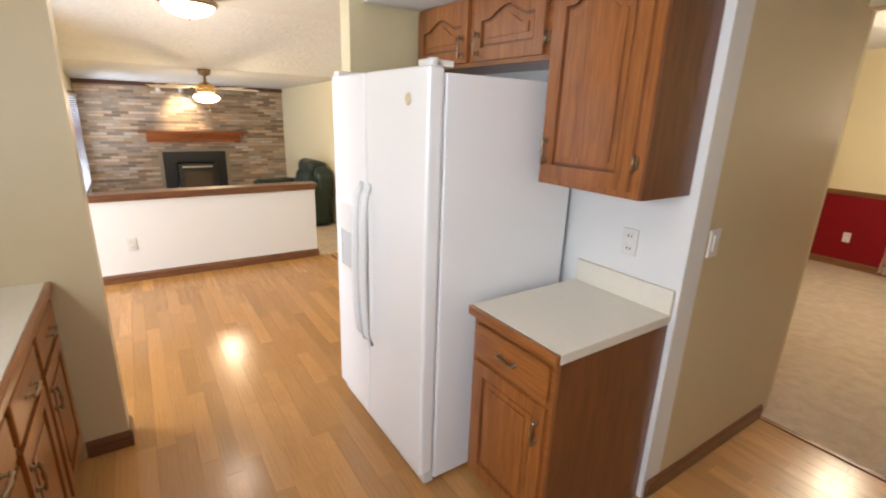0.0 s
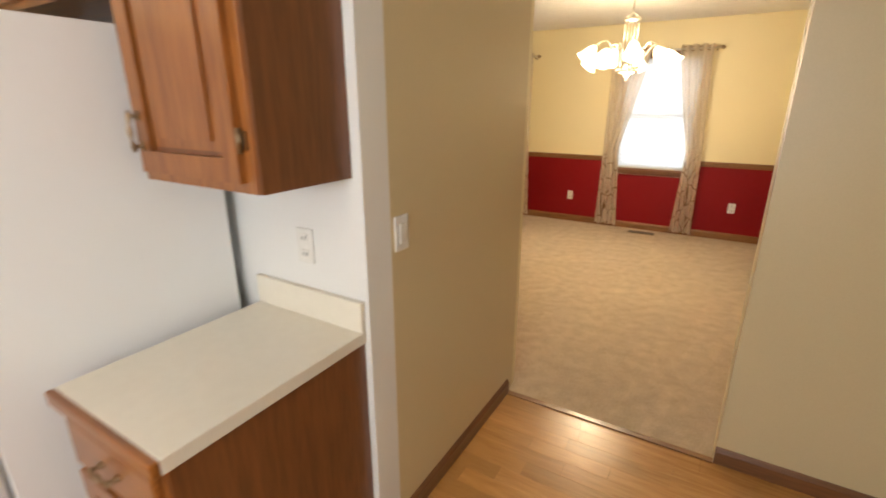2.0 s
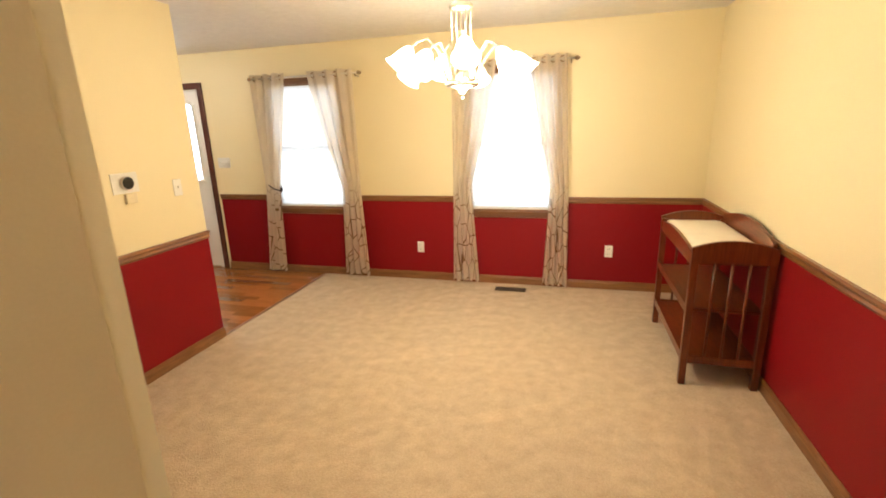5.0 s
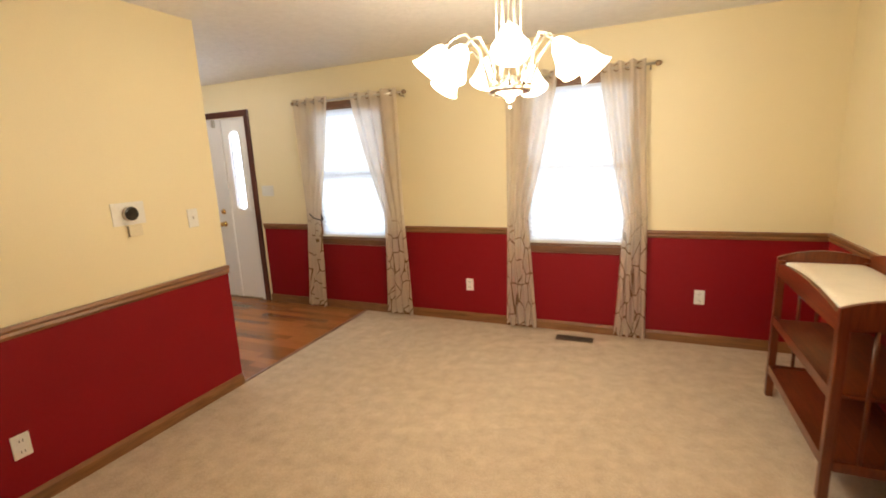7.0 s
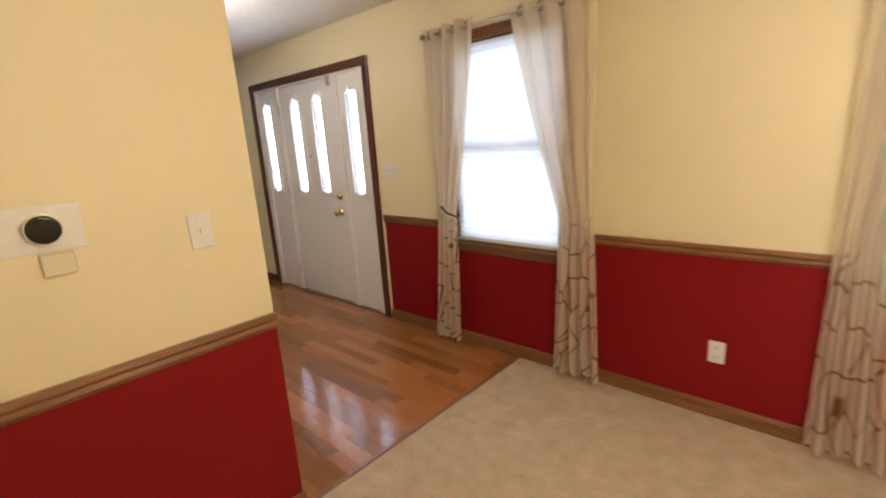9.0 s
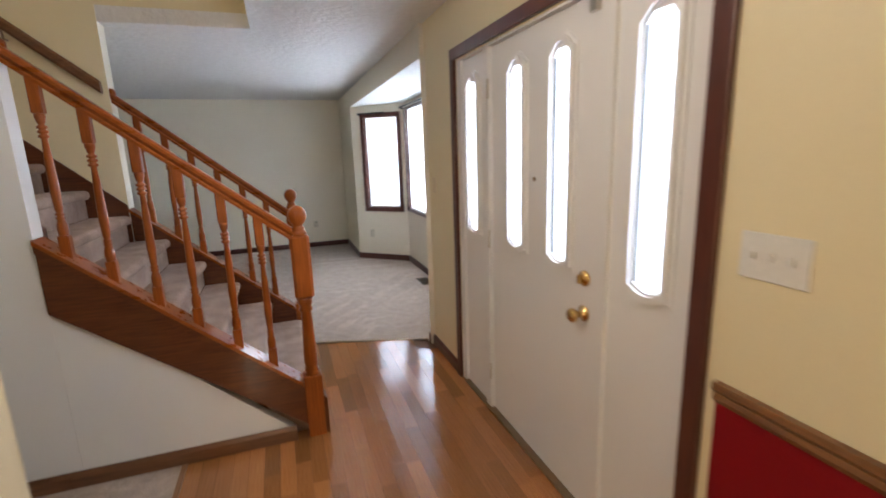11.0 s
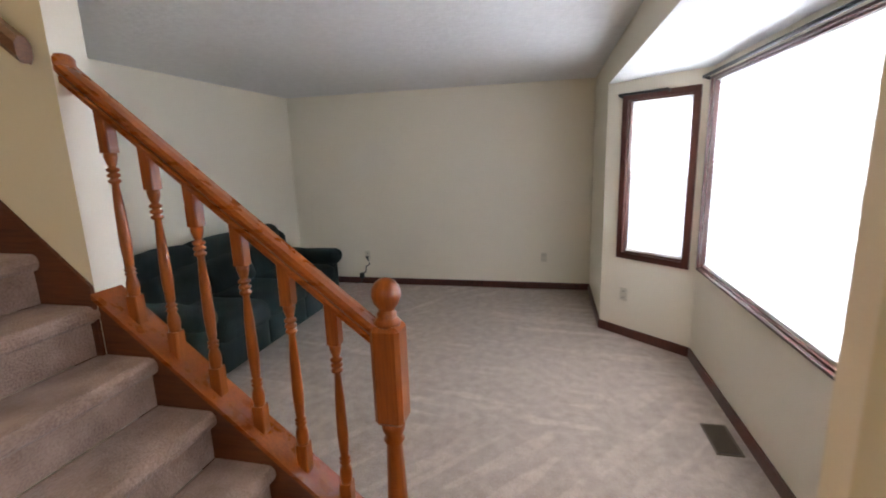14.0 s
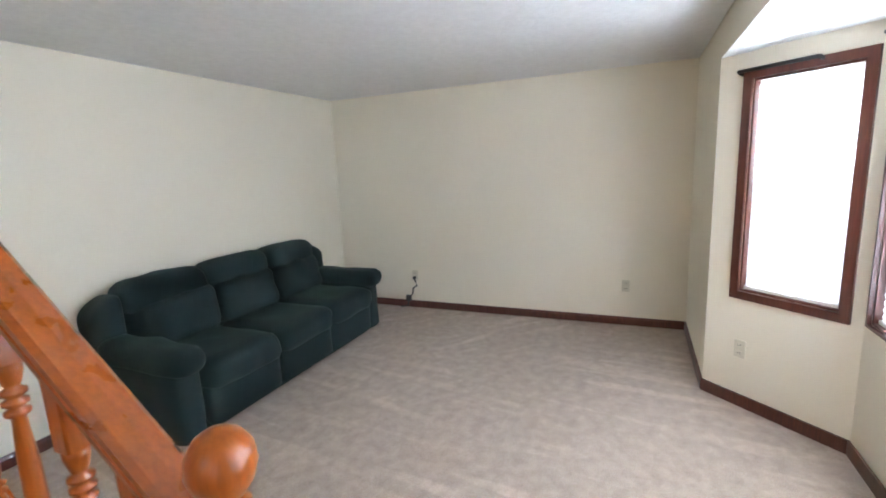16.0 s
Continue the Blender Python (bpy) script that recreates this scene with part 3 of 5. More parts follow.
for a, b in ((cx[0], cx[1]), (cx[2], cx[3]), (cx[4], cx[5])):
    structure("trim_chair_rail", profile_x(a, b, YF, -1, RZ0, RZ1, 0.025), chair_rail_m, "oak chair rail")
structure("trim_chair_rail", profile_y(2.494, 4.815, XD, 1, RZ0 - 0.022, RZ1 - 0.022, 0.025), chair_rail_y, "oak chair rail")
structure("trim_chair_rail", profile_y(2.494, YF - 0.026, XR, -1, RZ0, RZ1, 0.025), chair_rail_y, "oak chair rail")
structure("baseboard_dining", base_x(-2.97, XR - 0.016, YF - 0.004, -1), chair_rail_m)
structure("baseboard_dining", base_y(2.5, 4.814, XD + 0.004, 1), chair_rail_y)
structure("baseboard_dining", base_y(2.5, YF - 0.006, XR - 0.004, -1), chair_rail_y)
structure("baseboard_hall", base_x(-3.30, XD, 4.812, 1), trim_d)
structure("baseboard_foyer", base_x(-5.50, -4.93, YF, -1), mahog)
structure("baseboard_kitchen", base_y(YB + 0.02, YK, XS, 1), trim_y)
structure("baseboard_kitchen", base_x(1.36, 3.4, YK, -1), trim_d)
structure("baseboard_pier", base_y(-0.80, -0.616, -1.20, 1), trim_y)
structure("baseboard_pier", base_x(-1.33, -1.186, -0.63, 1), trim_d)
structure("baseboard_half_wall", base_y(-2.88, 1.17, XH, 1), trim_y)
structure("baseboard_half_wall", base_x(XH - 0.11, XH + 0.014, 1.17, 1), trim_d)
structure("baseboard_living", base_y(2.66, YF - 0.04, XL, 1), mahog)
structure("baseboard_living", base_x(XL, X2 - 0.15, 2.65, 1), mahog)
structure("baseboard_living", base_x(XL, -8.99, YF - 0.03, -1), mahog)
for a, b in ((BA, BB), (BB, BC), (BC, BD)):
    structure("baseboard_bay", Shape().prism(slanted(a, b, 0.0, 1.0, 0, 0, -0.014, -0.001), (0, 0, 0.085)), mahog)
structure("baseboard_stair", base_y(2.5, 5.37, X1 + 0.045, 1), trim_y)
structure("trim_brick_top", slabs(((XFP - 0.01, YFL, ZC - 0.06), (XFP + 0.03, YFR, ZC))), mahog)

# ---- front door ----
door_unit = thing("front_door_unit", (-3.96, YF, 0), "white front door with two sidelights in dark wood casing", "front door")
door_unit["kind"] = "structure"
cas = Shape().box((-4.925, YF - 0.02, 0), (-4.862, YF, 2.075), 0.004).box((-3.058, YF - 0.02, 0), (-2.995, YF, 2.075), 0.004).box((-4.925, YF - 0.022, 2.075), (-2.995, YF, 2.14), 0.004)
part("casing", cas, mahog, door_unit, "dark stained wood casing")


def arched(x0, x1, z0, z1, y, top=0.05, bottom=0.028):
    """An upright outline with an arched head and a scalloped foot."""
    n = 8
    xm, hw = (x0 + x1) / 2, (x1 - x0) / 2
    bow = lambda q: 0.0 if abs(q) > 0.8 else math.cos(q / 0.8 * math.pi / 2) ** 0.6
    us = [1 - 2 * i / n for i in range(n + 1)]
    p = [(xm - hw * q, y, z0 - bottom * bow(q)) for q in us]
    return p + [(xm + hw * q, y, z1 - top + top * bow(q)) for q in us]


def lite(parent, xm, w, y):
    z0, z1 = 1.085, 1.935
    at = lambda k, d: arched(xm - w / 2 - k, xm + w / 2 + k, z0 - k, z1 + k, d, 0.045 + k * 0.3, 0.022)
    pane = part("pane", Shape().prism(at(0.004, y + 0.012), (0, 0.004, 0)), frost, parent, "frosted glass pane")
    pane.visible_shadow = False
    part("pane_frame", Shape().ring(at(0.045, y - 0.006), at(0.03, y - 0.006), (0, 0.02, 0)), door_w, parent)
    part("pane_moulding", Shape().ring(at(0.0302, y - 0.018), at(0.008, y - 0.018), (0, 0.03, 0)), door_w, parent)
    part("pane_bead", Shape().ring(at(0.0082, y - 0.004), at(0.0, y - 0.004), (0, 0.018, 0)), door_w, parent)


def leaf(name, x0, x1, lites, w, y, t, z1=2.055):
    """A door leaf or sidelight panel: stiles and rails round its arched lites."""
    s = Shape()
    at = x0
    for xm in lites:
        s.box((at, y, 0.015), (xm - w / 2, y + t, z1))
        s.box((xm - w / 2, y, 0.015), (xm + w / 2, y + t, 1.055))
        s.box((xm - w / 2, y, 1.92), (xm + w / 2, y + t, z1))
        at = xm + w / 2
    s.box((at, y, 0.015), (x1, y + t, z1))
    bmesh.ops.remove_doubles(s.bm, verts=s.bm.verts[:], dist=0.0005)
    o = part(name, s, door_w, door_unit)
    for xm in lites:
        lite(o, xm, w, y)
    return o


YD = YF + 0.02
leaf("sidelight", -4.80, -4.48, (-4.655,), 0.13, YD, 0.04)
leaf("sidelight", -3.44, -3.12, (-3.258,), 0.13, YD, 0.04)
slab = leaf("door_leaf", -4.415, -3.515, (-4.143, -3.770), 0.125, YD + 0.006, 0.042)
part("frame", slabs(((-4.86, YF + 0.002, 0), (-4.80, YF + 0.1, 2.07)), ((-4.48, YF + 0.002, 0), (-4.42, YF + 0.1, 2.07)), ((-3.51, YF + 0.002, 0), (-3.44, YF + 0.1, 2.07)), ((-3.12, YF + 0.002, 0), (-3.06, YF + 0.1, 2.07)), ((-4.80, YF + 0.003, 2.058), (-3.12, YF + 0.1, 2.07))), door_w, door_unit)
part("threshold", slabs(((-4.80, YF - 0.01, 0.0), (-3.12, YF + 0.1, 0.014))), antique, door_unit)
flat = Euler((radians(90), 0, 0)).to_matrix()
part("knob", Shape().lathe((-3.585, YD + 0.006, 0.885), [(0, 0.033), (0.006, 0.033), (0.010, 0.014), (0.035, 0.012), (0.042, 0.024), (0.056, 0.029), (0.068, 0.024), (0.072, 0.004)], 20, flat), brass, slab, "polished brass knob")
part("deadbolt", Shape().lathe((-3.585, YD + 0.006, 1.03), [(0, 0.032), (0.010, 0.030), (0.014, 0.012), (0.018, 0.010)], 20, flat).box((-3.591, YD - 0.03, 1.012), (-3.579, YD - 0.008, 1.048), 0.003), brass, slab, "polished brass deadbolt")
part("peephole", Shape().lathe((-3.978, YD + 0.006, 1.40), [(0, 0.011), (0.005, 0.011), (0.008, 0.006)], 12, flat), antique, slab)
for z in (0.25, 1.05, 1.85):
    part("hinge", Shape().tube([(-4.418, YF + 0.002, z - 0.05), (-4.418, YF + 0.002, z + 0.05)], 0.007, 8), nickel, slab)
part("closer_bracket", Shape().box((-3.55, YF - 0.02, 1.98), (-3.51, YF + 0.0, 2.06), 0.004), nickel, door_unit)


# ---- windows ----
def window(name, frame_mat, a, b, s0, s1, z0, z1, casing, shade=True, label="", stool=False, bare_top=0.0, mull=()):
    """A double-hung window in the plan line a-b, with casing, sash, panes and a pleated shade."""
    root = thing(name, ((a[0] + b[0]) / 2, (a[1] + b[1]) / 2, z0), label, "window")
    root["kind"] = "structure"
    L = (Vector(b) - Vector(a)).length
    c = casing / L
    P = lambda u0, u1, q0, q1, t0, t1, bm: bm.prism(slanted(a, b, u0, u1, q0, 0, t0, t1), (0, 0, q1 - q0))
    f = Shape()
    P(s0 - c, s0, z0 - casing, z1 + casing, -0.02, -0.001, f)
    P(s1, s1 + c, z0 - casing, z1 + casing, -0.02, -0.001, f)
    P(s0, s1, z1, z1 + casing, -0.02, -0.001, f)
    P(s0, s1, z0 - casing, z0, -0.02, -0.001, f)
    part("window_frame", f, frame_mat, root)
    if stool:
        g = Shape()
        P(s0 - c * 1.4, s1 + c * 1.4, z0 - 0.022, z0 + 0.0, -0.034, -0.0205, g)
        part("window_sill", g, frame_mat, root)
    j = 0.012 / L
    g = Shape()
    P(s0, s0 + j, z0, z1, 0.001, 0.13, g)
    P(s1 - j, s1, z0, z1, 0.001, 0.13, g)
    P(s0 + j, s1 - j, z0, z0 + 0.012, 0.001, 0.13, g)
    P(s0 + j, s1 - j, z1 - 0.012, z1, 0.001, 0.13, g)
    part("jamb", g, frame_mat, root)
    zm = (z0 + z1) / 2
    k = 0.04 / L
    bays = [s0 + j] + list(mull) + [s1 - j]
    for u0, u1 in zip(bays, bays[1:]):
        for q0, q1, t in ((z0 + 0.012, zm + 0.02, 0.06), (zm - 0.02, z1 - 0.012, 0.095)):
            g = Shape()
            P(u0, u0 + k, q0, q1, t, t + 0.03, g)
            P(u1 - k, u1, q0, q1, t, t + 0.03, g)
            P(u0 + k, u1 - k, q0, q0 + 0.04, t, t + 0.03, g)
            P(u0 + k, u1 - k, q1 - 0.04, q1, t, t + 0.03, g)
            sash = part("sash", g, plastic_w, root)
            g = Shape()
            P(u0 + k, u1 - k, q0 + 0.04, q1 - 0.04, t + 0.012, t + 0.016, g)
            pane = part("pane", g, clear, sash)
            pane.visible_shadow = False
    if shade:
        # pleated cellular shade: zigzag cloth with a bottom rail
        av, bv = Vector(a), Vector(b)
        d = bv - av
        n = Vector((-d.y, d.x)).normalized()
        sh = Shape()
        zt, zb = z1 - 0.015 - bare_top, z0 + 0.03
        rows = int((zt - zb) / 0.018)
        prev = None
        for i in range(rows + 1):
            z = zt + (zb - zt) * i / rows
            off = 0.030 + (0.006 if i % 2 else 0.0)
            p0, p1 = av + d * (s0 + j * 1.5) + n * off, av + d * (s1 - j * 1.5) + n * off
            cur = (sh.bm.verts.new((p0.x, p0.y, z)), sh.bm.verts.new((p1.x, p1.y, z)))
            if prev:
                sh.bm.faces.new((prev[0], prev[1], cur[1], cur[0]))
            prev = cur
        part("shade", sh, shade_m, root, "white pleated cellular shade, lowered")
        g = Shape()
        P(s0 + j * 1.3, s1 - j * 1.3, z0 + 0.013, z0 + 0.032, 0.02, 0.044, g)
        part("shade_rail", g, plastic_w, root)
        g = Shape()
        P(s0 + j * 1.3, s1 - j * 1.3, zt, zt + 0.022, 0.016, 0.046, g)
        part("shade_headrail", g, plastic_w, root)
    return root


clear = mat("clear_glass", (1, 1, 1), 0.02, bump=0.0, transmission=1.0)
line = ((-6.0, YF), (4.0, YF))
u = lambda x: (x + 6.0) / 10.0
window("window_1", trim_d, *line, u(W1[0]), u(W1[1]), *WZ, 0.06, label="double-hung window with lowered white shade and oak casing", stool=True)
window("window_2", trim_d, *line, u(W2[0]), u(W2[1]), *WZ, 0.06, label="double-hung window with lowered white shade and oak casing", stool=True)
window("window_3", mahog, BA, BB, 0.245, 0.875, 0.77, 2.05, 0.05, label="narrow bay window with dark casing and white shade")
window("window_4", mahog, BB, BC, 0.03, 0.97, 0.76, 2.12, 0.014, label="wide bay window with lowered white shade", mull=(0.5,))
window("window_5", mahog, BC, BD, 0.14, 0.80, 0.77, 2.06, 0.05, label="narrow bay window with dark casing and white shade")
window("window_6", mahog, (XH, YFL), (XFP, YFL), (-6.75 - XH) / (XFP - XH), (-8.0 - XH) / (XFP - XH), 0.36, 1.68, 0.06, shade=False, label="window with dark casing and white slatted blind")

# ---- stairs ----
RISE, RUN, Y0 = 0.189, 0.2155, 5.466
zcap = lambda y: 1.25 - 0.845 * (y - 4.35)
stairs = thing("staircase", ((X1 + X2) / 2, 4.5, 0), "carpeted staircase with dark oak stringers", "stairs")
stairs["kind"] = "structure"
for i in range(14):
    y = Y0 - RUN * i
    z = 0.222 + RISE * i
    s = Shape()
    n = 6
    low = 0.0 if i == 0 else z - RISE
    pro = [(y - RUN - 0.02, low), (y - 0.025, low), (y - 0.025, z - 0.064)]
    for k in range(n + 1):
        a = -math.pi / 2 + math.pi * k / n
        pro.append((y - 0.022 + 0.030 * math.cos(a), z - 0.032 + 0.032 * math.sin(a)))
    pro.append((y - RUN - 0.02, z))
    s.prism([(X2 + 0.03, q, w) for q, w in pro], (X1 - X2 - 0.06, 0, 0))
    for f in s.bm.faces:
        f.smooth = False
    part("step", s, carpet_s, stairs)


def slope_board(x0, x1, y0, y1, top, bottom):
    return Shape().prism([(x0, y0, top(y0)), (x0, y1, top(y1)), (x0, y1, max(0.0, bottom(y1))), (x0, y0, bottom(y0))], (x1 - x0, 0, 0))


part("stringer", slope_board(X1 - 0.03, X1 + 0.058, 4.385, 5.545, lambda y: zcap(y) - 0.022, lambda y: 0.93 - 0.888 * (y - 4.33)), stair_dark, stairs, "dark oak stringer")
part("stringer_cap", slope_board(X1 - 0.05, X1 + 0.075, 4.385, 5.43, zcap, lambda y: zcap(y) - 0.022), stair_oak, stairs)
part("stringer_moulding", slope_board(X1 + 0.055, X1 + 0.068, 4.385, 5.43, lambda y: zcap(y) - 0.022, lambda y: zcap(y) - 0.06), stair_dark, stairs)
part("stringer", slope_board(X2 - 0.055, X2 + 0.03, 4.392, 5.45, lambda y: zcap(y) - 0.022, lambda y: zcap(y) - 0.415), stair_dark, stairs, "dark oak stringer")
part("stringer_cap", slope_board(X2 - 0.075, X2 + 0.05, 4.392, 5.43, zcap, lambda y: zcap(y) - 0.022), stair_oak, stairs)
part("skirt_board", slope_board(X2 + 0.031, X2 + 0.045, 2.5, 4.39, lambda y: 1.24 - 0.90 * (y - 4.39), lambda y: 0.80 - 0.90 * (y - 4.39)), stair_dark, stairs)
part("skirt_board", slope_board(X1 - 0.10, X1 - 0.061, 2.5, 4.38, lambda y: 1.24 - 0.90 * (y - 4.39), lambda y: 0.80 - 0.90 * (y - 4.39)), stair_dark, stairs)
structure("wall_under_stair", Shape().prism([(X1 - 0.02, 4.381, 0), (X1 - 0.02, 5.36, 0), (X1 - 0.02, 5.36, 0.06), (X1 - 0.02, 4.381, 0.95)], (0.06, 0, 0)), white_wall)
structure("wall_under_stair_far", Shape().prism([(X2 - 0.04, 4.392, 0), (X2 - 0.04, 5.40, 0), (X2 - 0.04, 5.40, 0.02), (X2 - 0.04, 4.392, 0.80)], (0.05, 0, 0)), ivory)


def baluster(parent, x, y, zrail):
    """A turned baluster: square blocks at both ends, ringed beads, a tapered shaft and a vase foot."""
    zb, zt = zcap(y) - 0.012, zrail(y) - 0.055
    h = 0.0215
    foot, block = zb + 0.10, zt - 0.15
    s = Shape()
    c = 0.004
    oct_ = [(-h + c, -h), (h - c, -h), (h, -h + c), (h, h - c), (h - c, h), (-h + c, h), (-h, h - c), (-h, -h + c)]
    lo = [s.bm.verts.new((x + u, y + v, zb - 0.02)) for u, v in oct_]
    md = [s.bm.verts.new((x + u, y + v, foot)) for u, v in oct_]
    up0 = [s.bm.verts.new((x + u, y + v, block)) for u, v in oct_]
    up1 = [s.bm.verts.new((x + u, y + v, zrail(y + v) - 0.045)) for u, v in oct_]
    for p, q in ((lo, md), (up0, up1)):
        for k in range(8):
            s.bm.faces.new((p[k], p[(k + 1) % 8], q[(k + 1) % 8], q[k]))
        s.bm.faces.new(p[::-1])
        s.bm.faces.new(q)
    L = block - foot
    prof = [(0, 0.021), (0.012, 0.0200), (0.028, 0.022), (0.050, 0.0205), (0.072, 0.014), (0.080, 0.0205), (0.087, 0.0120), (0.095, 0.0205), (0.103, 0.0120), (0.115, 0.0155),
            (0.19, 0.0195), (L * 0.62, 0.0165), (L - 0.105, 0.0110), (L - 0.098, 0.0200), (L - 0.091, 0.0200), (L - 0.085, 0.0110), (L - 0.079, 0.0205), (L - 0.072, 0.0205), (L - 0.066, 0.0110),
            (L - 0.060, 0.0205), (L - 0.053, 0.0205), (L - 0.047, 0.0110), (L - 0.038, 0.0150), (L - 0.016, 0.0205), (L, 0.0205)]
    s.lathe((x, y, foot), prof, 14)
    part("baluster", s, stair_oak_v, parent)


def railing(x, x_lab, ys, top, fall):
    zrail = lambda y: top - fall * (y - 4.39)
    r = thing("stair_railing", (x, 5.48, 0), x_lab, "railing", "stair railings")
    y0, y1 = 4.37, 5.45
    s = Shape()
    pro = [(-0.028, -0.075), (0.028, -0.075), (0.030, -0.058), (0.023, -0.050), (0.036, -0.032), (0.037, -0.015), (0.027, -0.003), (0.0, 0.0), (-0.027, -0.003), (-0.037, -0.015), (-0.036, -0.032), (-0.023, -0.050), (-0.030, -0.058)]
    s.prism([(x + a, y0, zrail(y0) + b) for a, b in pro], (0, y1 - y0, zrail(y1) - zrail(y0)))
    s.lathe((x, y0 + 0.01, zrail(y0) - 0.075), [(0, 0.005), (0.006, 0.03), (0.02, 0.041), (0.06, 0.041), (0.074, 0.03), (0.08, 0.005)], 16)
    part("handrail", s, stair_oak, r)
    for y in ys:
        baluster(r, x, y, zrail)
    yn = 5.48
    n = Shape().box((x - 0.048, yn - 0.048, 0.0), (x + 0.048, yn + 0.048, 0.36), 0.006)
    n.lathe((x, yn, 0.36), [(0, 0.042), (0.015, 0.030), (0.03, 0.038), (0.045, 0.030), (0.06, 0.036), (0.12, 0.036), (0.36, 0.027), (0.375, 0.036), (0.39, 0.028), (0.41, 0.038), (0.44, 0.04)], 18)
    n.box((x - 0.049, yn - 0.049, 0.80), (x + 0.049, yn + 0.049, 1.14), 0.014, 1)
    nw = part("newel", n, stair_oak_v, r)
    part("newel_cap", Shape().lathe((x, yn, 1.135), [(0, 0.040), (0.012, 0.044), (0.022, 0.036), (0.03, 0.030), (0.04, 0.033), (0.05, 0.024), (0.058, 0.028), (0.075, 0.041), (0.10, 0.048), (0.122, 0.045), (0.142, 0.033), (0.153, 0.016), (0.157, 0.002)], 24), stair_oak_v, nw)
    return r


railing(X1 + 0.012, "turned oak stair railing beside the foyer", (4.485, 4.643, 4.811, 4.966, 5.133, 5.29), 2.03, 0.80)
railing(X2 - 0.012, "turned oak stair railing beside the living room carpet", (4.516, 4.668, 4.820, 4.978, 5.136, 5.292), 2.01, 0.825)
wr = thing("wall_handrail", (X2 + 0.05, 3.6, 2.4), "dark wood handrail on the stairwell wall", "handrail")
zr = lambda y: 2.055 - 0.80 * (y - 4.37)
part("rail", Shape().prism([(X2 + 0.075 + u, 4.37, zr(4.37) + w) for u, w in ((0.0, -0.075), (0.030, -0.075), (0.040, -0.055), (0.040, -0.015), (0.028, 0.006), (0.002, 0.006), (-0.010, -0.015), (-0.010, -0.055))], (0, -1.85, 1.48)), trim_y, wr)
for y in (3.9, 3.0):
    part("bracket", Shape().tube([(X2 + 0.03, y, zr(y) - 0.13), (X2 + 0.07, y, zr(y) - 0.13), (X2 + 0.09, y, zr(y) - 0.07)], 0.007, 8), antique, wr)


# ---- kitchen things ----
def pull(parent, at, along, out):
    """A small bail pull: two posts, a turned bar and end plates."""
    at, along, out = Vector(at), Vector(along), Vector(out)
    s = Shape()
    for k in (-1, 1):
        p = at + along * 0.038 * k
        s.tube([p, p + out * 0.022], 0.005, 8)
        s.tube([p + out * 0.0005 - along * 0.012, p + out * 0.004, p + out * 0.0005 + along * 0.012], [0.004, 0.008, 0.004], 8)
    s.tube([at - along * 0.052 + out * 0.022, at - along * 0.04 + out * 0.022, at - along * 0.02 + out * 0.026, at + out * 0.026, at + along * 0.02 + out * 0.026, at + along * 0.04 + out * 0.022, at + along * 0.052 + out * 0.022], [0.003, 0.008, 0.004, 0.008, 0.004, 0.008, 0.003], 10)
    return part("handle", s, antique, parent, "antique brass pull")


def panel_door(parent, name, x0, x1, z0, z1, y, arch=0.0, side=-1, handle=None):
    """A frame-and-raised-panel door facing side*y, cathedral-arched when arch is set."""
    t, w = 0.019, min(0.055, (x1 - x0) * 0.22, (z1 - z0) * 0.3)
    n = 14

    def outline(inset, drop):
        p = [(x0 + inset, y, z0 + inset), (x1 - inset, y, z0 + inset)]
        for i in range(n + 1):
            q = 1 - 2 * i / n
            e = 0.0 if abs(q) > 0.75 else math.cos(q / 0.75 * math.pi / 2) ** 1.4
            p.append(((x0 + x1) / 2 + ((x1 - x0) / 2 - inset) * q, y, z1 - inset - drop * (1 - e)))
        return p
    d = part(name, Shape().ring(outline(0.0, 0.0), outline(w, arch), (0, side * t, 0)), oak_v, parent)
    lip = Shape().ring(outline(w + 0.0005, arch), outline(w + 0.012, arch), (0, side * 0.006, 0))
    part("panel_recess", lip, oak_side, d)
    s = Shape().prism(outline(w + 0.012, arch), (0, side * 0.010, 0))
    s.prism(outline(w + 0.036, arch), (0, side * 0.0165, 0))
    part("panel", s, oak_v, d)
    if handle:
        pull(d, (handle[0], y + side * t, handle[1]), handle[2], (0, side, 0))
    return d


def hinge(parent, x, y, z, side=-1):
    part("hinge", Shape().tube([(x, y + side * 0.012, z - 0.028), (x, y + side * 0.012, z + 0.028)], 0.006, 8).box((x - 0.016, y + side * 0.004 - 0.003, z - 0.02), (x + 0.016, y + side * 0.004 + 0.003, z + 0.02)), antique, parent)


CX0, CX1, CYF = -0.135, 0.318, 0.635
bc = thing("base_cabinet", (0.09, 0.95, 0), "oak base cabinet with one drawer and one raised-panel door", "cabinet", "kitchen cabinets")
part("body", slabs(((CX0, CYF, 0.10), (CX1 - 0.012, YB - 0.004, 0.848)), ((CX0, CYF + 0.07, 0.0), (CX1 - 0.012, YB - 0.004, 0.10))), oak_h, bc)
part("side_panel", slabs(((CX1 - 0.012, CYF + 0.002, 0.0), (CX1, YB - 0.004, 0.848))), oak_side, bc, "darker veneered end panel")
dr = part("drawer_front", Shape().box((CX0 + 0.03, CYF - 0.019, 0.69), (CX1 - 0.03, CYF, 0.825), 0.006), oak_h, bc)
pull(dr, ((CX0 + CX1) / 2, CYF - 0.019, 0.757), (1, 0, 0), (0, -1, 0))
dd = panel_door(bc, "door", CX0 + 0.03, CX1 - 0.03, 0.135, 0.665, CYF, 0, handle=(CX1 - 0.055, 0.56, (0, 0, 1)))
hinge(bc, CX0 + 0.026, CYF, 0.22)
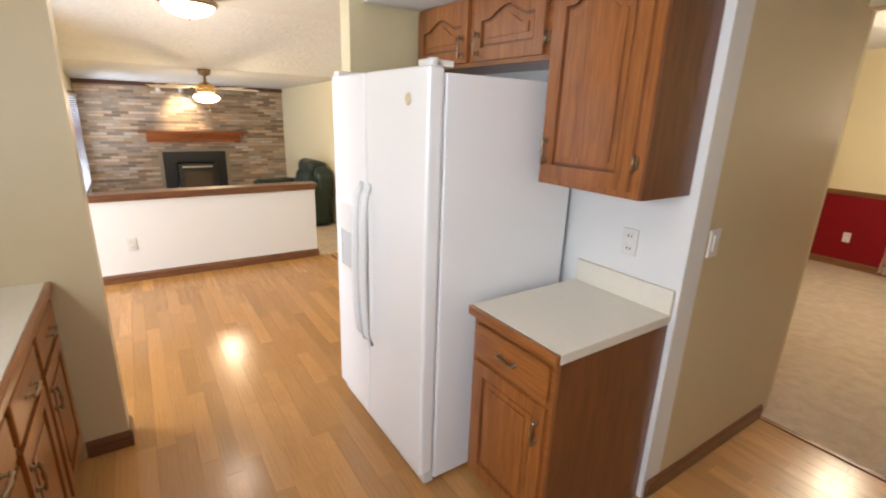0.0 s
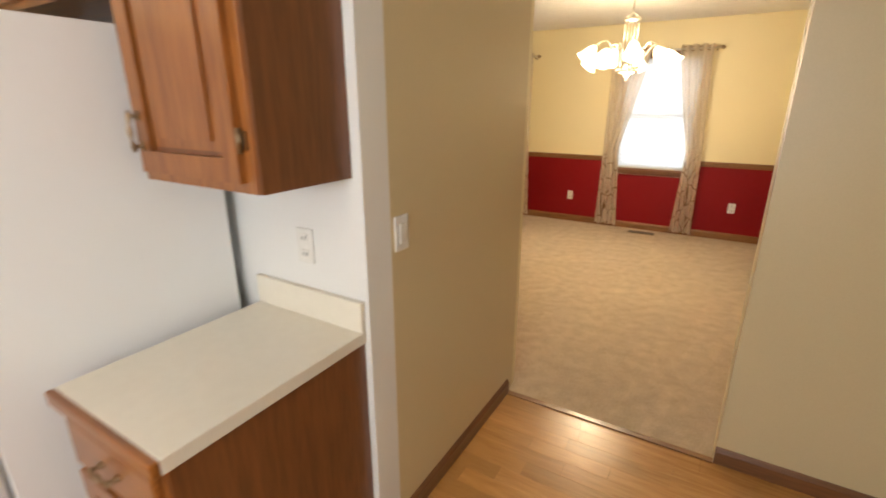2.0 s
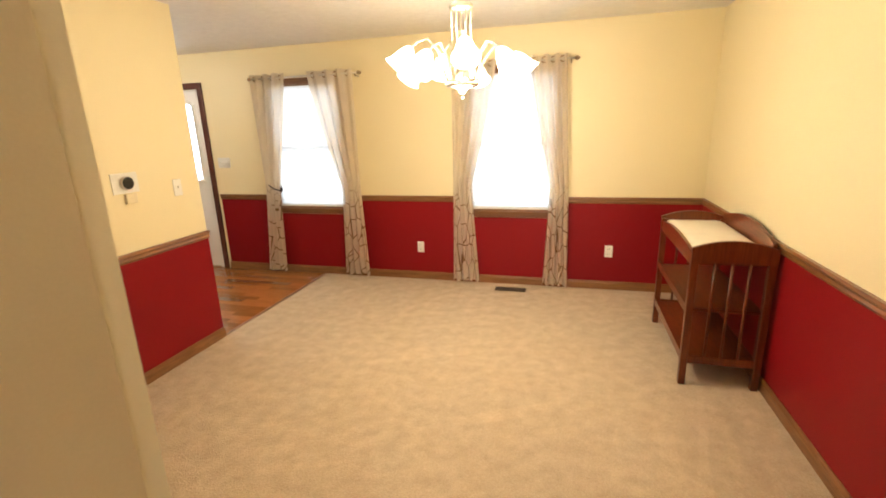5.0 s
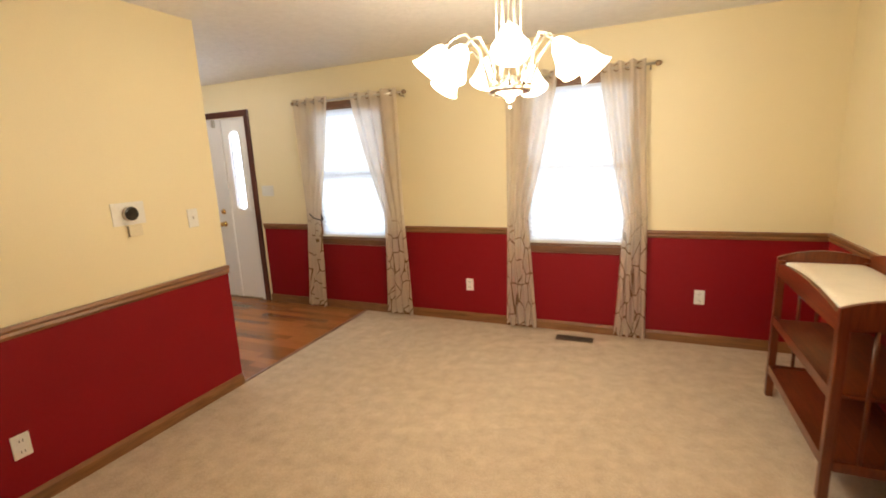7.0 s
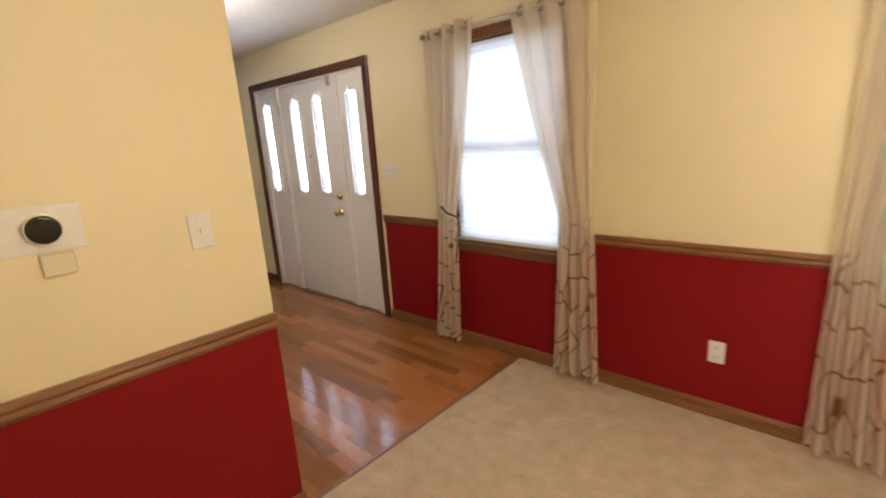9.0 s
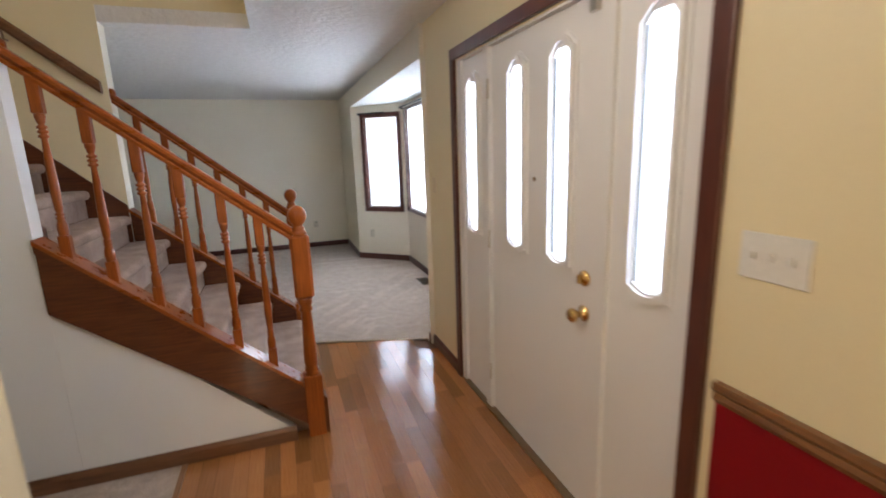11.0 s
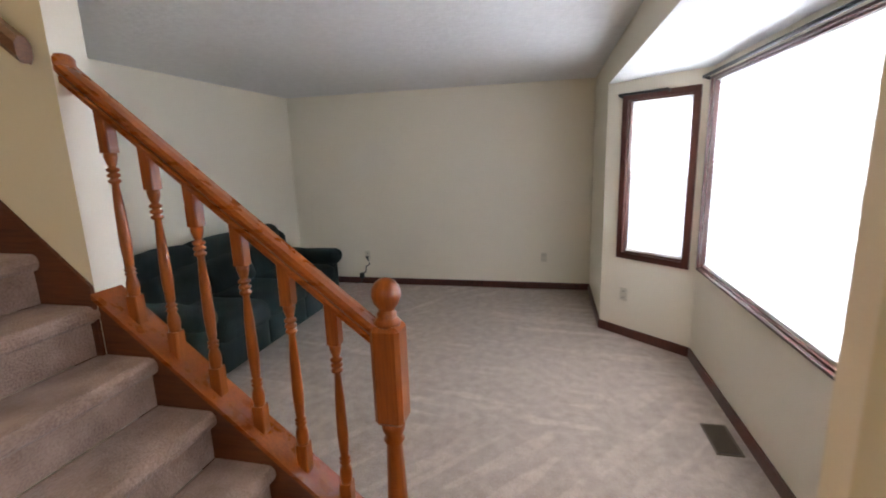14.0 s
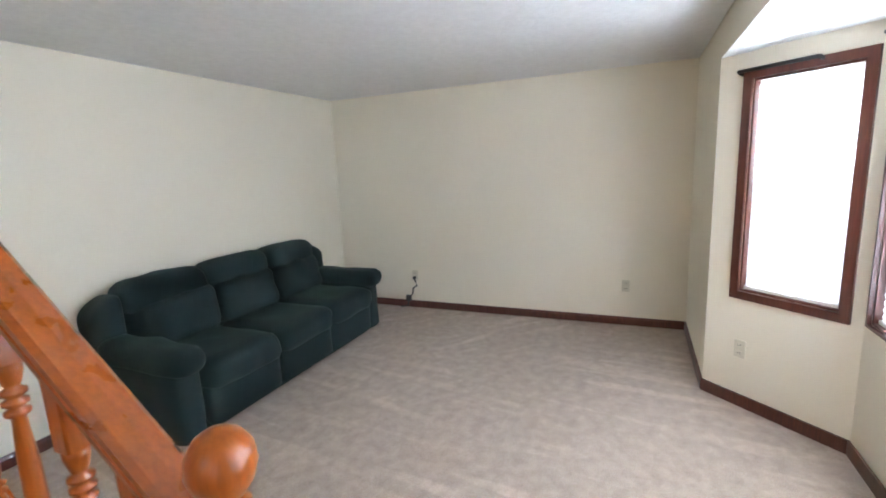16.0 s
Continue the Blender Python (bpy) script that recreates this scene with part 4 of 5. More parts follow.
hinge(bc, CX0 + 0.026, CYF, 0.58)
ct = thing("countertop", (0.09, 0.95, 0.89), "white laminate countertop with oak front edge and backsplash", "countertop")
part("top", Shape().box((CX0 - 0.012, 0.625, 0.852), (0.326, YB - 0.003, 0.890), 0.003), laminate, ct)
part("edge_strip", Shape().box((CX0 - 0.012, 0.604, 0.852), (0.326, 0.6245, 0.8895), 0.005), oak_h, ct, "grooved oak edge strip")
part("backsplash", Shape().box((CX0 - 0.012, YB - 0.022, 0.8905), (0.326, YB - 0.003, 0.99), 0.003), laminate, ct)

uc = thing("wall_cabinet", (0.08, 1.1, 1.36), "oak wall cabinet with a cathedral raised-panel door", "cabinet", "kitchen cabinets")
UX0, UX1, UY = -0.168, 0.305, 0.95
part("body", slabs(((UX0, UY, 1.36), (UX1 - 0.01, YB - 0.003, 2.134))), oak_v, uc)
part("side_panel", slabs(((UX1 - 0.01, UY + 0.004, 1.36), (UX1, YB - 0.003, 2.134))), oak_side, uc, "darker veneered end panel")
panel_door(uc, "door", UX0 + 0.022, UX1 - 0.045, 1.385, 2.115, UY, 0.06, handle=(UX0 + 0.045, 1.49, (0, 0, 1)))
hinge(uc, UX1 - 0.042, UY, 1.48)
hinge(uc, UX1 - 0.042, UY, 2.02)
for i, (a, b) in enumerate(((-1.165, -0.668), (-0.667, -0.170))):
    c = thing("wall_cabinet", ((a + b) / 2, 1.1, 1.83), "short oak wall cabinet over the fridge, cathedral raised-panel door", "cabinet", "kitchen cabinets")
    part("body", slabs(((a, UY, 1.83), (b, YB - 0.003, 2.134))), oak_h, c)
    hx = b - 0.06 if i == 0 else a + 0.06
    panel_door(c, "door", a + 0.025, b - 0.025, 1.85, 2.115, UY, 0.045, handle=(hx, 1.92, (0, 0, 1)))
    hinge(c, (a + 0.022) if i == 0 else (b - 0.022), UY, 1.91)
    hinge(c, (a + 0.022) if i == 0 else (b - 0.022), UY, 2.06)

# side-by-side fridge
FX0, FX1, FY, FZ = -1.14, -0.215, 0.435, 1.775
fr = thing("refrigerator", ((FX0 + FX1) / 2, 0.85, 0), "white side-by-side refrigerator with ice dispenser", "refrigerator")
part("body", Shape().box((FX0, FY + 0.075, 0.03), (FX1, 1.20, FZ - 0.02), 0.006), fridge_m, fr)
fm = FX0 + 0.40
ld = part("freezer_door", Shape().box((FX0, FY, 0.07), (fm - 0.004, FY + 0.068, FZ), 0.016, 3), fridge_m, fr)
rd = part("fridge_door", Shape().box((fm + 0.004, FY, 0.07), (FX1, FY + 0.068, FZ), 0.016, 3), fridge_m, fr)
for o, x in ((ld, fm - 0.045), (rd, fm + 0.045)):
    part("handle", Shape().tube([(x, FY + 0.004, 0.50), (x, FY - 0.03, 0.56), (x, FY - 0.042, 0.70), (x, FY - 0.046, 0.90), (x, FY - 0.042, 1.10), (x, FY - 0.03, 1.24), (x, FY + 0.004, 1.30)], [0.013, 0.015, 0.017, 0.017, 0.017, 0.015, 0.013], 10), fridge_m, o)
dx0, dx1 = FX0 + 0.07, fm - 0.10
part("dispenser", Shape().ring([(dx0, FY - 0.006, 0.80), (dx1, FY - 0.006, 0.80), (dx1, FY - 0.006, 1.16), (dx0, FY - 0.006, 1.16)], [(dx0 + 0.02, FY - 0.006, 0.83), (dx1 - 0.02, FY - 0.006, 0.83), (dx1 - 0.02, FY - 0.006, 1.02), (dx0 + 0.02, FY - 0.006, 1.02)], (0, 0.012, 0)), plastic_w, ld)
part("dispenser_recess", slabs(((dx0 + 0.02, FY - 0.003, 0.83), (dx1 - 0.02, FY - 0.001, 1.02))), plastic_g, ld)
part("badge", Shape().lathe((FX1 - 0.14, FY - 0.001, 1.665), [(0, 0.024), (0.003, 0.022)], 20, flat), nickel, rd)
part("grille", slabs(((FX0 + 0.01, FY + 0.03, 0.012), (FX1 - 0.01, FY + 0.075, 0.065))), plastic_w, fr)
for x in (FX1 - 0.06, FX0 + 0.04):
    part("hinge_cover", Shape().box((x - 0.03, FY + 0.01, FZ - 0.002), (x + 0.035, FY + 0.12, FZ + 0.022), 0.006), plastic_w, fr)
part("water_knob", Shape().lathe((FX1 - 0.03, FY + 0.035, FZ - 0.002), [(0, 0.022), (0.02, 0.022), (0.028, 0.017)], 16), plastic_w, fr)


def wall_plate(name, label, at, facing, kind="outlet", w=0.072, h=0.115, tone=None):
    """A cover plate with its sockets or toggles; facing is the outward axis."""
    at, f = Vector(at), Vector(facing)
    side = Vector((-f.y, f.x, 0))
    root = thing(name, at, label, "outlet" if kind == "outlet" else "switch")
    tone = tone or plastic_w

    def bx(u0, u1, z0, z1, d0, d1, bev=0.0):
        s = Shape()
        q = [at + side * a + Vector((0, 0, z0)) + f * d0 for a in (u0, u1)]
        s.prism([q[0], q[1], q[1] + Vector((0, 0, z1 - z0)), q[0] + Vector((0, 0, z1 - z0))], f * (d1 - d0))
        if bev:
            bmesh.ops.bevel(s.bm, geom=s.bm.edges[:], offset=bev, segments=1, affect='EDGES')
        return s
    part("plate", bx(-w / 2, w / 2, -h / 2, h / 2, 0.0, 0.007, 0.0025), tone, root)
    if kind == "outlet":
        for z in (-0.027, 0.027):
            sk = part("socket", bx(-0.017, 0.017, z - 0.014, z + 0.014, 0.007, 0.0095, 0.001), tone, root)
            for a in (-0.007, 0.007):
                part("slot", bx(a - 0.0018, a + 0.0018, z - 0.006, z + 0.006, 0.0095, 0.0101), black_p, sk)
    elif kind == "rocker":
        part("rocker", bx(-0.016, 0.016, -0.033, 0.033, 0.007, 0.012, 0.002), tone, root)
    else:
        n = max(1, round(w / 0.06))
        for i in range(n):
            a = (i - (n - 1) / 2) * 0.046
            part("toggle", bx(a - 0.004, a + 0.004, -0.006, 0.012, 0.007, 0.018, 0.001), tone, root)
    return root


cream_p = mat("almond_plastic", (0.72, 0.62, 0.42), 0.4, bump=0.0)
wall_plate("outlet", "white duplex outlet on the kitchen wall above the counter", (0.095, YB, 1.13), (0, -1, 0))
wall_plate("light_switch", "white rocker switch on the beige kitchen wall", (XS, 1.42, 1.166), (1, 0, 0), "rocker")
wall_plate("outlet", "white outlet on the half wall", (XH, -0.56, 0.36), (1, 0, 0))
wall_plate("outlet", "white duplex outlet on the red wainscot", (-0.524, YF - 0.004, 0.36), (0, -1, 0))
wall_plate("outlet", "white duplex outlet on the red wainscot near the changing table", (1.36, YF - 0.004, 0.385), (0, -1, 0))
wall_plate("outlet", "white duplex outlet on the red wainscot of the side wall", (XD + 0.004, 3.55, 0.32), (1, 0, 0))
wall_plate("light_switch", "white toggle switch beside the thermostat", (XD, 4.61, 1.235), (1, 0, 0), "toggle")
wall_plate("light_switch", "cream three-gang switch plate beside the front door", (-2.85, YF, 1.265), (0, -1, 0), "toggle", 0.165)
wall_plate("light_switch", "ivory switch plate on the wall between door and bay", (-5.352, YF, 1.30), (0, -1, 0), "rocker", tone=cream_p)
ivp = mat("ivory_plastic", (0.62, 0.57, 0.44), 0.4, bump=0.0)
wall_plate("outlet", "ivory duplex outlet on the far living room wall", (XL, 5.92, 0.40), (1, 0, 0), tone=ivp)
dv = (Vector(BB) - Vector(BA)).normalized()
pv = Vector(BA) + dv * 0.24
wall_plate("outlet", "ivory duplex outlet below the narrow bay window", (pv.x, pv.y, 0.39), (dv.y, -dv.x, 0), tone=ivp)
wall_plate("outlet", "ivory duplex outlet with a black cord plugged in", (XL, 3.63, 0.39), (1, 0, 0), tone=ivp)
cord = thing("power_cord", (XL + 0.02, 3.62, 0.2), "black power cord hanging from the wall outlet", "cord")
part("plug", Shape().box((XL + 0.0105, 3.615, 0.35), (XL + 0.045, 3.645, 0.38), 0.004), black_p, cord)
part("cable", Shape().tube([(XL + 0.04, 3.63, 0.36), (XL + 0.06, 3.66, 0.33), (XL + 0.05, 3.67, 0.28), (XL + 0.035, 3.61, 0.24), (XL + 0.03, 3.60, 0.17), (XL + 0.04, 3.55, 0.13), (XL + 0.05, 3.54, 0.03), (XL + 0.06, 3.45, 0.012)], 0.009, 8), black_p, cord)
part("adapter", Shape().box((XL + 0.016, 3.52, 0.085), (XL + 0.06, 3.575, 0.155), 0.006), black_p, cord)

# thermostat
th = thing("thermostat", (XD, 4.22, 1.31), "round black-faced thermostat on a white wall plate", "thermostat")
part("plate", Shape().box((XD, 4.13, 1.25), (XD + 0.007, 4.31, 1.375), 0.003), plastic_w, th)
tilt_x = Euler((0, radians(90), 0)).to_matrix()
part("ring", Shape().lathe((XD + 0.007, 4.222, 1.313), [(0, 0.040), (0.014, 0.042), (0.022, 0.041)], 28, tilt_x), nickel, th)
part("dial", Shape().lathe((XD + 0.0292, 4.222, 1.313), [(0, 0.038), (0.003, 0.037), (0.005, 0.030)], 28, tilt_x), glass_dark, th)
dc = thing("door_chime_box", (XD, 4.235, 1.22), "small cream plastic box below the thermostat", "wall box")
part("box", Shape().box((XD, 4.20, 1.185), (XD + 0.02, 4.275, 1.245), 0.004), mat("cream_plastic", (0.70, 0.62, 0.44), 0.45, bump=0.0), dc)


def floor_vent(at, w, d, label):
    v = thing("floor_vent", at, label, "floor vent")
    x, y, z = at
    part("frame", Shape().ring([(x - w / 2, y - d / 2, z), (x + w / 2, y - d / 2, z), (x + w / 2, y + d / 2, z), (x - w / 2, y + d / 2, z)], [(x - w / 2 + 0.012, y - d / 2 + 0.012, z), (x + w / 2 - 0.012, y - d / 2 + 0.012, z), (x + w / 2 - 0.012, y + d / 2 - 0.012, z), (x - w / 2 + 0.012, y + d / 2 - 0.012, z)], (0, 0, 0.006)), steel_vent, v)
    part("backing", slabs(((x - w / 2 + 0.012, y - d / 2 + 0.012, z), (x + w / 2 - 0.012, y + d / 2 - 0.012, z + 0.001))), black_p, v)
    n = int((w - 0.03) / 0.014)
    for i in range(n):
        q = x - w / 2 + 0.02 + i * 0.014
        part("slat", slabs(((q - 0.003, y - d / 2 + 0.012, z + 0.001), (q + 0.003, y + d / 2 - 0.012, z + 0.005))), steel_vent, v)


floor_vent((0.45, 6.30, 0.004), 0.30, 0.10, "bronze floor vent in the tan carpet below the window")
floor_vent((-7.29, 6.955, 0.004), 0.30, 0.14, "bronze floor vent in the living room carpet by the bay")

# counter run beside the pier
lc_x = [(-1.198, -0.75), (-0.749, -0.30), (-0.299, 0.15), (0.151, 0.60)]
for i, (a, b) in enumerate(lc_x):
    c = thing("base_cabinet", ((a + b) / 2, -1.1, 0), "dark-shadowed oak base cabinet with drawer and raised-panel door", "cabinet", "kitchen cabinets")
    part("body", slabs(((a, -1.426, 0.10), (b, -0.82, 0.848)), ((a, -1.426, 0), (b, -0.89, 0.10))), oak_v, c)
    d = part("drawer_front", Shape().box((a + 0.025, -0.82, 0.69), (b - 0.025, -0.801, 0.825), 0.006), oak_h, c)
    pull(d, ((a + b) / 2, -0.801, 0.757), (1, 0, 0), (0, 1, 0))
    panel_door(c, "door", a + 0.025, b - 0.025, 0.135, 0.665, -0.82, 0, 1, (b - 0.05, 0.56, (0, 0, 1)))
c2 = thing("countertop", (-0.3, -1.1, 0.89), "beige laminate countertop with oak front edge beside the pier", "countertop")
part("top", Shape().box((-1.198, -1.426, 0.852), (0.60, -0.812, 0.89), 0.003), laminate, c2)
part("edge_strip", Shape().box((-1.198, -0.8115, 0.852), (0.60, -0.791, 0.8895), 0.005), oak_h, c2)

# breakfast ceiling lamp
kl = thing("ceiling_lamp", (-3.32, 0.08, H), "flush ceiling lamp with a lit glass bowl and bronze rim", "ceiling lamp")
part("rim", Shape().lathe((-3.32, 0.08, H - 0.075), [(0, 0.205), (0.02, 0.225), (0.05, 0.20), (0.075, 0.12)], 32), antique, kl)
part("bowl", Shape().lathe((-3.32, 0.08, H - 0.165), [(0, 0.01), (0.008, 0.06), (0.03, 0.13), (0.06, 0.175), (0.092, 0.195)], 32), lampglass_k, kl)
part("finial", Shape().lathe((-3.32, 0.08, H - 0.185), [(0, 0.004), (0.008, 0.011), (0.018, 0.007), (0.022, 0.01)], 12), antique, kl)
bulb("breakfast_lamp_light", (-3.32, 0.08, H - 0.24), 8, (1.0, 0.83, 0.58), 0.12)

# made-up fixture round the added foyer fill; no lamp is known here
hl = thing("ceiling_lamp", (-3.3, 5.3, H), "unseen flush ceiling lamp with a lit glass bowl, added to brighten the foyer", "ceiling lamp")
part("rim", Shape().lathe((-3.3, 5.3, H - 0.05), [(0, 0.15), (0.02, 0.165), (0.05, 0.15)], 28), antique, hl)
part("bowl", Shape().lathe((-3.3, 5.3, H - 0.13), [(0, 0.01), (0.02, 0.08), (0.05, 0.125), (0.08, 0.145)], 28), lampglass_k, hl)
# ---- sunken family room things ----
mt = thing("mantel_shelf", (XFP + 0.1, 0.45, 1.1), "red-brown wooden mantel shelf with stepped moulding", "mantel")
part("top", Shape().box((XFP + 0.002, -0.34, 1.125), (XFP + 0.24, 1.36, 1.16), 0.006), mantel_m, mt)
part("moulding", Shape().prism([(XFP + 0.002, -0.23, 0.97), (XFP + 0.10, -0.23, 0.97), (XFP + 0.12, -0.23, 1.03), (XFP + 0.16, -0.23, 1.05), (XFP + 0.20, -0.23, 1.124), (XFP + 0.002, -0.23, 1.124)], (0, 1.46, 0)), mantel_m, mt)
fi = thing("fireplace_insert", (XFP, 0.47, 0.2), "black iron fireplace insert with glass door", "fireplace")
part("surround", Shape().ring([(XFP + 0.002, -0.03, -0.25 + 0.35), (XFP + 0.002, 0.97, -0.25 + 0.35), (XFP + 0.002, 0.97, 0.80), (XFP + 0.002, -0.03, 0.80)], [(XFP + 0.002, 0.16, -0.25 + 0.37), (XFP + 0.002, 0.80, -0.25 + 0.37), (XFP + 0.002, 0.80, 0.62), (XFP + 0.002, 0.16, 0.62)], (0.02, 0, 0)), black_m, fi)
part("stove_body", Shape().box((XFP - 0.10, 0.17, -0.25 + 0.36), (XFP + 0.14, 0.79, 0.60), 0.02), black_m, fi)
part("door_glass", Shape().box((XFP + 0.14, 0.26, 0.12), (XFP + 0.15, 0.70, 0.46), 0.004), mat("sooty_glass", (0.10, 0.07, 0.045), 0.15, bump=0.0), fi)
part("vent_bar", Shape().box((XFP + 0.14, 0.24, 0.53), (XFP + 0.155, 0.72, 0.56), 0.003), nickel, fi)
he = thing("hearth", (XFP + 0.2, 0.47, ZF), "raised brick hearth below the fireplace", "hearth")
part("slab", Shape().box((XFP + 0.002, -0.6, ZF), (XFP + 0.42, 1.5, 0.09), 0.008), brick_j, he)

FNX, FNY = -5.1, 0.368
fan = thing("ceiling_fan", (FNX, FNY, ZC), "brass ceiling fan with lit glass bowl", "ceiling fan")
part("canopy", Shape().lathe((FNX, FNY, ZC - 0.07), [(0, 0.016), (0.07, 0.016), (0.085, 0.06), (0.125, 0.07), (0.143, 0.07)], 20), antique, fan)
part("motor", Shape().lathe((FNX, FNY, ZC - 0.20), [(0, 0.05), (0.02, 0.11), (0.08, 0.115), (0.11, 0.08), (0.14, 0.03)], 24), brass, fan)
part("bowl", Shape().lathe((FNX, FNY, ZC - 0.30), [(0, 0.02), (0.02, 0.11), (0.06, 0.145), (0.09, 0.12), (0.099, 0.05)], 24), lampglass, fan)
for i in range(5):
    a = i * math.tau / 5 + 0.5
    c, s_ = math.cos(a), math.sin(a)
    R = Matrix.Translation((FNX, FNY, ZC - 0.13)) @ Matrix.Rotation(a, 4, 'Z') @ Matrix.Rotation(radians(11), 4, 'X')
    b = Shape().box((0.20, -0.06, -0.004), (0.62, 0.06, 0.004), 0.003)
    b.bm.transform(R)
    bl = part("blade", b, oak("fan_blade_wood", (0.62, 0.52, 0.38), (0.5, 0.4, 0.28), 0.4, 0) if i == 0 else bpy.data.materials["fan_blade_wood"], fan)
    k = Shape().box((0.09, -0.02, -0.008), (0.24, 0.02, 0.0), 0.003)
    k.bm.transform(R)
    part("blade_iron", k, brass, bl)
part("pull_chain", Shape().tube([(FNX + 0.07, FNY, ZC - 0.2), (FNX + 0.10, FNY, ZC - 0.25), (FNX + 0.10, FNY, ZC - 0.44)], 0.003, 6), brass, fan)
bulb("fan_light", (FNX, FNY, ZC - 0.36), 42, (1.0, 0.76, 0.45), 0.08)
area("family_window_light", (-7.37, YFL - 0.2, 1.02), (-7.37, 3, 0.8), 1.2, 1.3, 45, DAY)
vb = thing("slatted_blind", (-7.37, YFL - 0.02, 1.0), "white horizontal slatted window blind", "blind")
for i in range(44):
    z = 0.38 + i * 0.0295
    sl = Shape().box((-7.99, -0.0115, -0.0006), (-6.76, 0.0115, 0.0006))
    sl.bm.transform(Matrix.Translation((0, YFL + 0.036, z)) @ Matrix.Rotation(radians(35), 4, 'X'))
    part("slat", sl, shade_m, vb)
part("headrail", slabs(((-7.99, YFL + 0.022, 1.665), (-6.76, YFL + 0.055, 1.70))), plastic_w, vb)


tl = thing("track_light", (XFP + 0.4, 0.18, ZC), "white track light with two small spots above the mantel", "spotlight")
part("track", Shape().box((XFP + 0.385, -0.05, ZC - 0.012), (XFP + 0.42, 0.42, ZC + 0.008), 0.003), plastic_w, tl)
for y in (0.016, 0.342):
    hd = part("head", Shape().lathe((XFP + 0.43, y, ZC - 0.055), [(0, 0.024), (0.02, 0.028), (0.07, 0.034), (0.095, 0.036), (0.09, 0.030)], 16, Euler((0, radians(215), 0)).to_matrix()), plastic_w, tl)
    part("yoke", Shape().tube([(XFP + 0.403, y, ZC - 0.01), (XFP + 0.42, y, ZC - 0.055)], 0.006, 8), plastic_w, hd)
spot = bpy.data.lights.new("track_spot_light", 'SPOT')
spot.energy, spot.color, spot.spot_size, spot.spot_blend, spot.shadow_soft_size = 65, (1.0, 0.80, 0.50), radians(85), 0.8, 0.03
new("track_spot_light", spot).matrix_world = look((XFP + 0.36, 0.342, ZC - 0.16), (XFP, 0.342, 1.45))


def seat_row(root, x0, n, w, yb, z0, cloth):
    """Cushions of a reclining sofa along +x, its back at y = yb, facing +y."""
    for i in range(n):
        a, b = x0 + i * w, x0 + (i + 1) * w
        part("footrest_panel", Shape().puff((a + 0.006, yb + 0.80, z0 + 0.05), (b - 0.006, yb + 0.93, z0 + 0.34), 0.05, 0.004), cloth, root)
        part("seat_cushion", Shape().puff((a + 0.004, yb + 0.26, z0 + 0.28), (b - 0.004, yb + 0.97, z0 + 0.50), 0.085, 0.010), cloth, root)
        lo = Shape().puff((a + 0.006, yb + 0.17, z0 + 0.44), (b - 0.006, yb + 0.43, z0 + 0.80), 0.10, 0.016, 7.0)
        lo.bm.transform(Matrix.Translation((0, yb + 0.2, z0 + 0.45)) @ Matrix.Rotation(radians(9), 4, 'X') @ Matrix.Translation((0, -yb - 0.2, -z0 - 0.45)))
        part("back_cushion", lo, cloth, root)
        hi = Shape().puff((a + 0.004, yb + 0.02, z0 + 0.70), (b - 0.004, yb + 0.34, z0 + 0.97), 0.11, 0.010, 5.0)
        hi.bm.transform(Matrix.Translation((0, yb + 0.2, z0 + 0.75)) @ Matrix.Rotation(radians(8), 4, 'X') @ Matrix.Translation((0, -yb - 0.2, -z0 - 0.75)))
        part("head_cushion", hi, cloth, root)


def recliner_sofa(name, at, turn, n, w, cloth, label, category):
    root = thing(name, (0, 0, 0), label, category)
    L = n * w
    part("base", Shape().box((-L / 2 + 0.02, 0.08, 0.015), (L / 2 - 0.02, 0.86, 0.32), 0.03), cloth, root)
    bk = Shape().puff((-L / 2 - 0.03, 0.0, 0.05), (L / 2 + 0.03, 0.22, 0.90), 0.08, 0.004)
    part("back", bk, cloth, root)
    seat_row(root, -L / 2, n, w, 0.0, 0.0, cloth)
    for k in (-1, 1):
        x0, x1 = sorted((k * (L / 2 + 0.005), k * (L / 2 + 0.205)))
        wing = Shape().puff((x0 - 0.01, 0.01, 0.40), (x1, 0.26, 0.93), 0.09, 0.006)
        for v in wing.bm.verts:
            v.co.z -= max(0.0, v.co.z - 0.5) * 0.28 * max(0.0, (abs(v.co.x) - L / 2) / 0.2)
        part("back_wing", wing, cloth, root)
        arm = part("arm", Shape().puff((x0, 0.06, 0.02), (x1, 0.90, 0.54), 0.06, 0.006), cloth, root)
        part("arm_pad", Shape().puff((x0 - 0.02, 0.18, 0.46), (x1 + 0.02, 0.97, 0.64), 0.085, 0.012), cloth, arm)
    root.matrix_basis = Matrix.Translation(at) @ Matrix.Rotation(turn, 4, 'Z')
    return root


recliner_sofa("reclining_sofa", (-8.345, 2.67, 0.004), 0.0, 3, 0.63, velvet, "dark green velour three-seat reclining sofa with pillow arms", "sofa")
recliner_sofa("recliner_chair", (-5.95, 2.03, ZF), radians(180), 1, 0.58, leather, "dark green leather recliner chair in the sunken family room", "armchair")

# ---- dining room things ----
# changing table
tb = thing("changing_table", (1.86, 5.3, 0.004), "cherry-stained wooden changing table with two open shelves", "changing table")
tx0, tx1, ty0, ty1 = 1.665, 2.10, 4.80, 5.77
for x in (tx0, tx1 - 0.04):
    for y in (ty0, ty1 - 0.04):
        part("leg", Shape().box((x, y, 0.004), (x + 0.04, y + 0.04, 0.86), 0.005), cherry, tb)


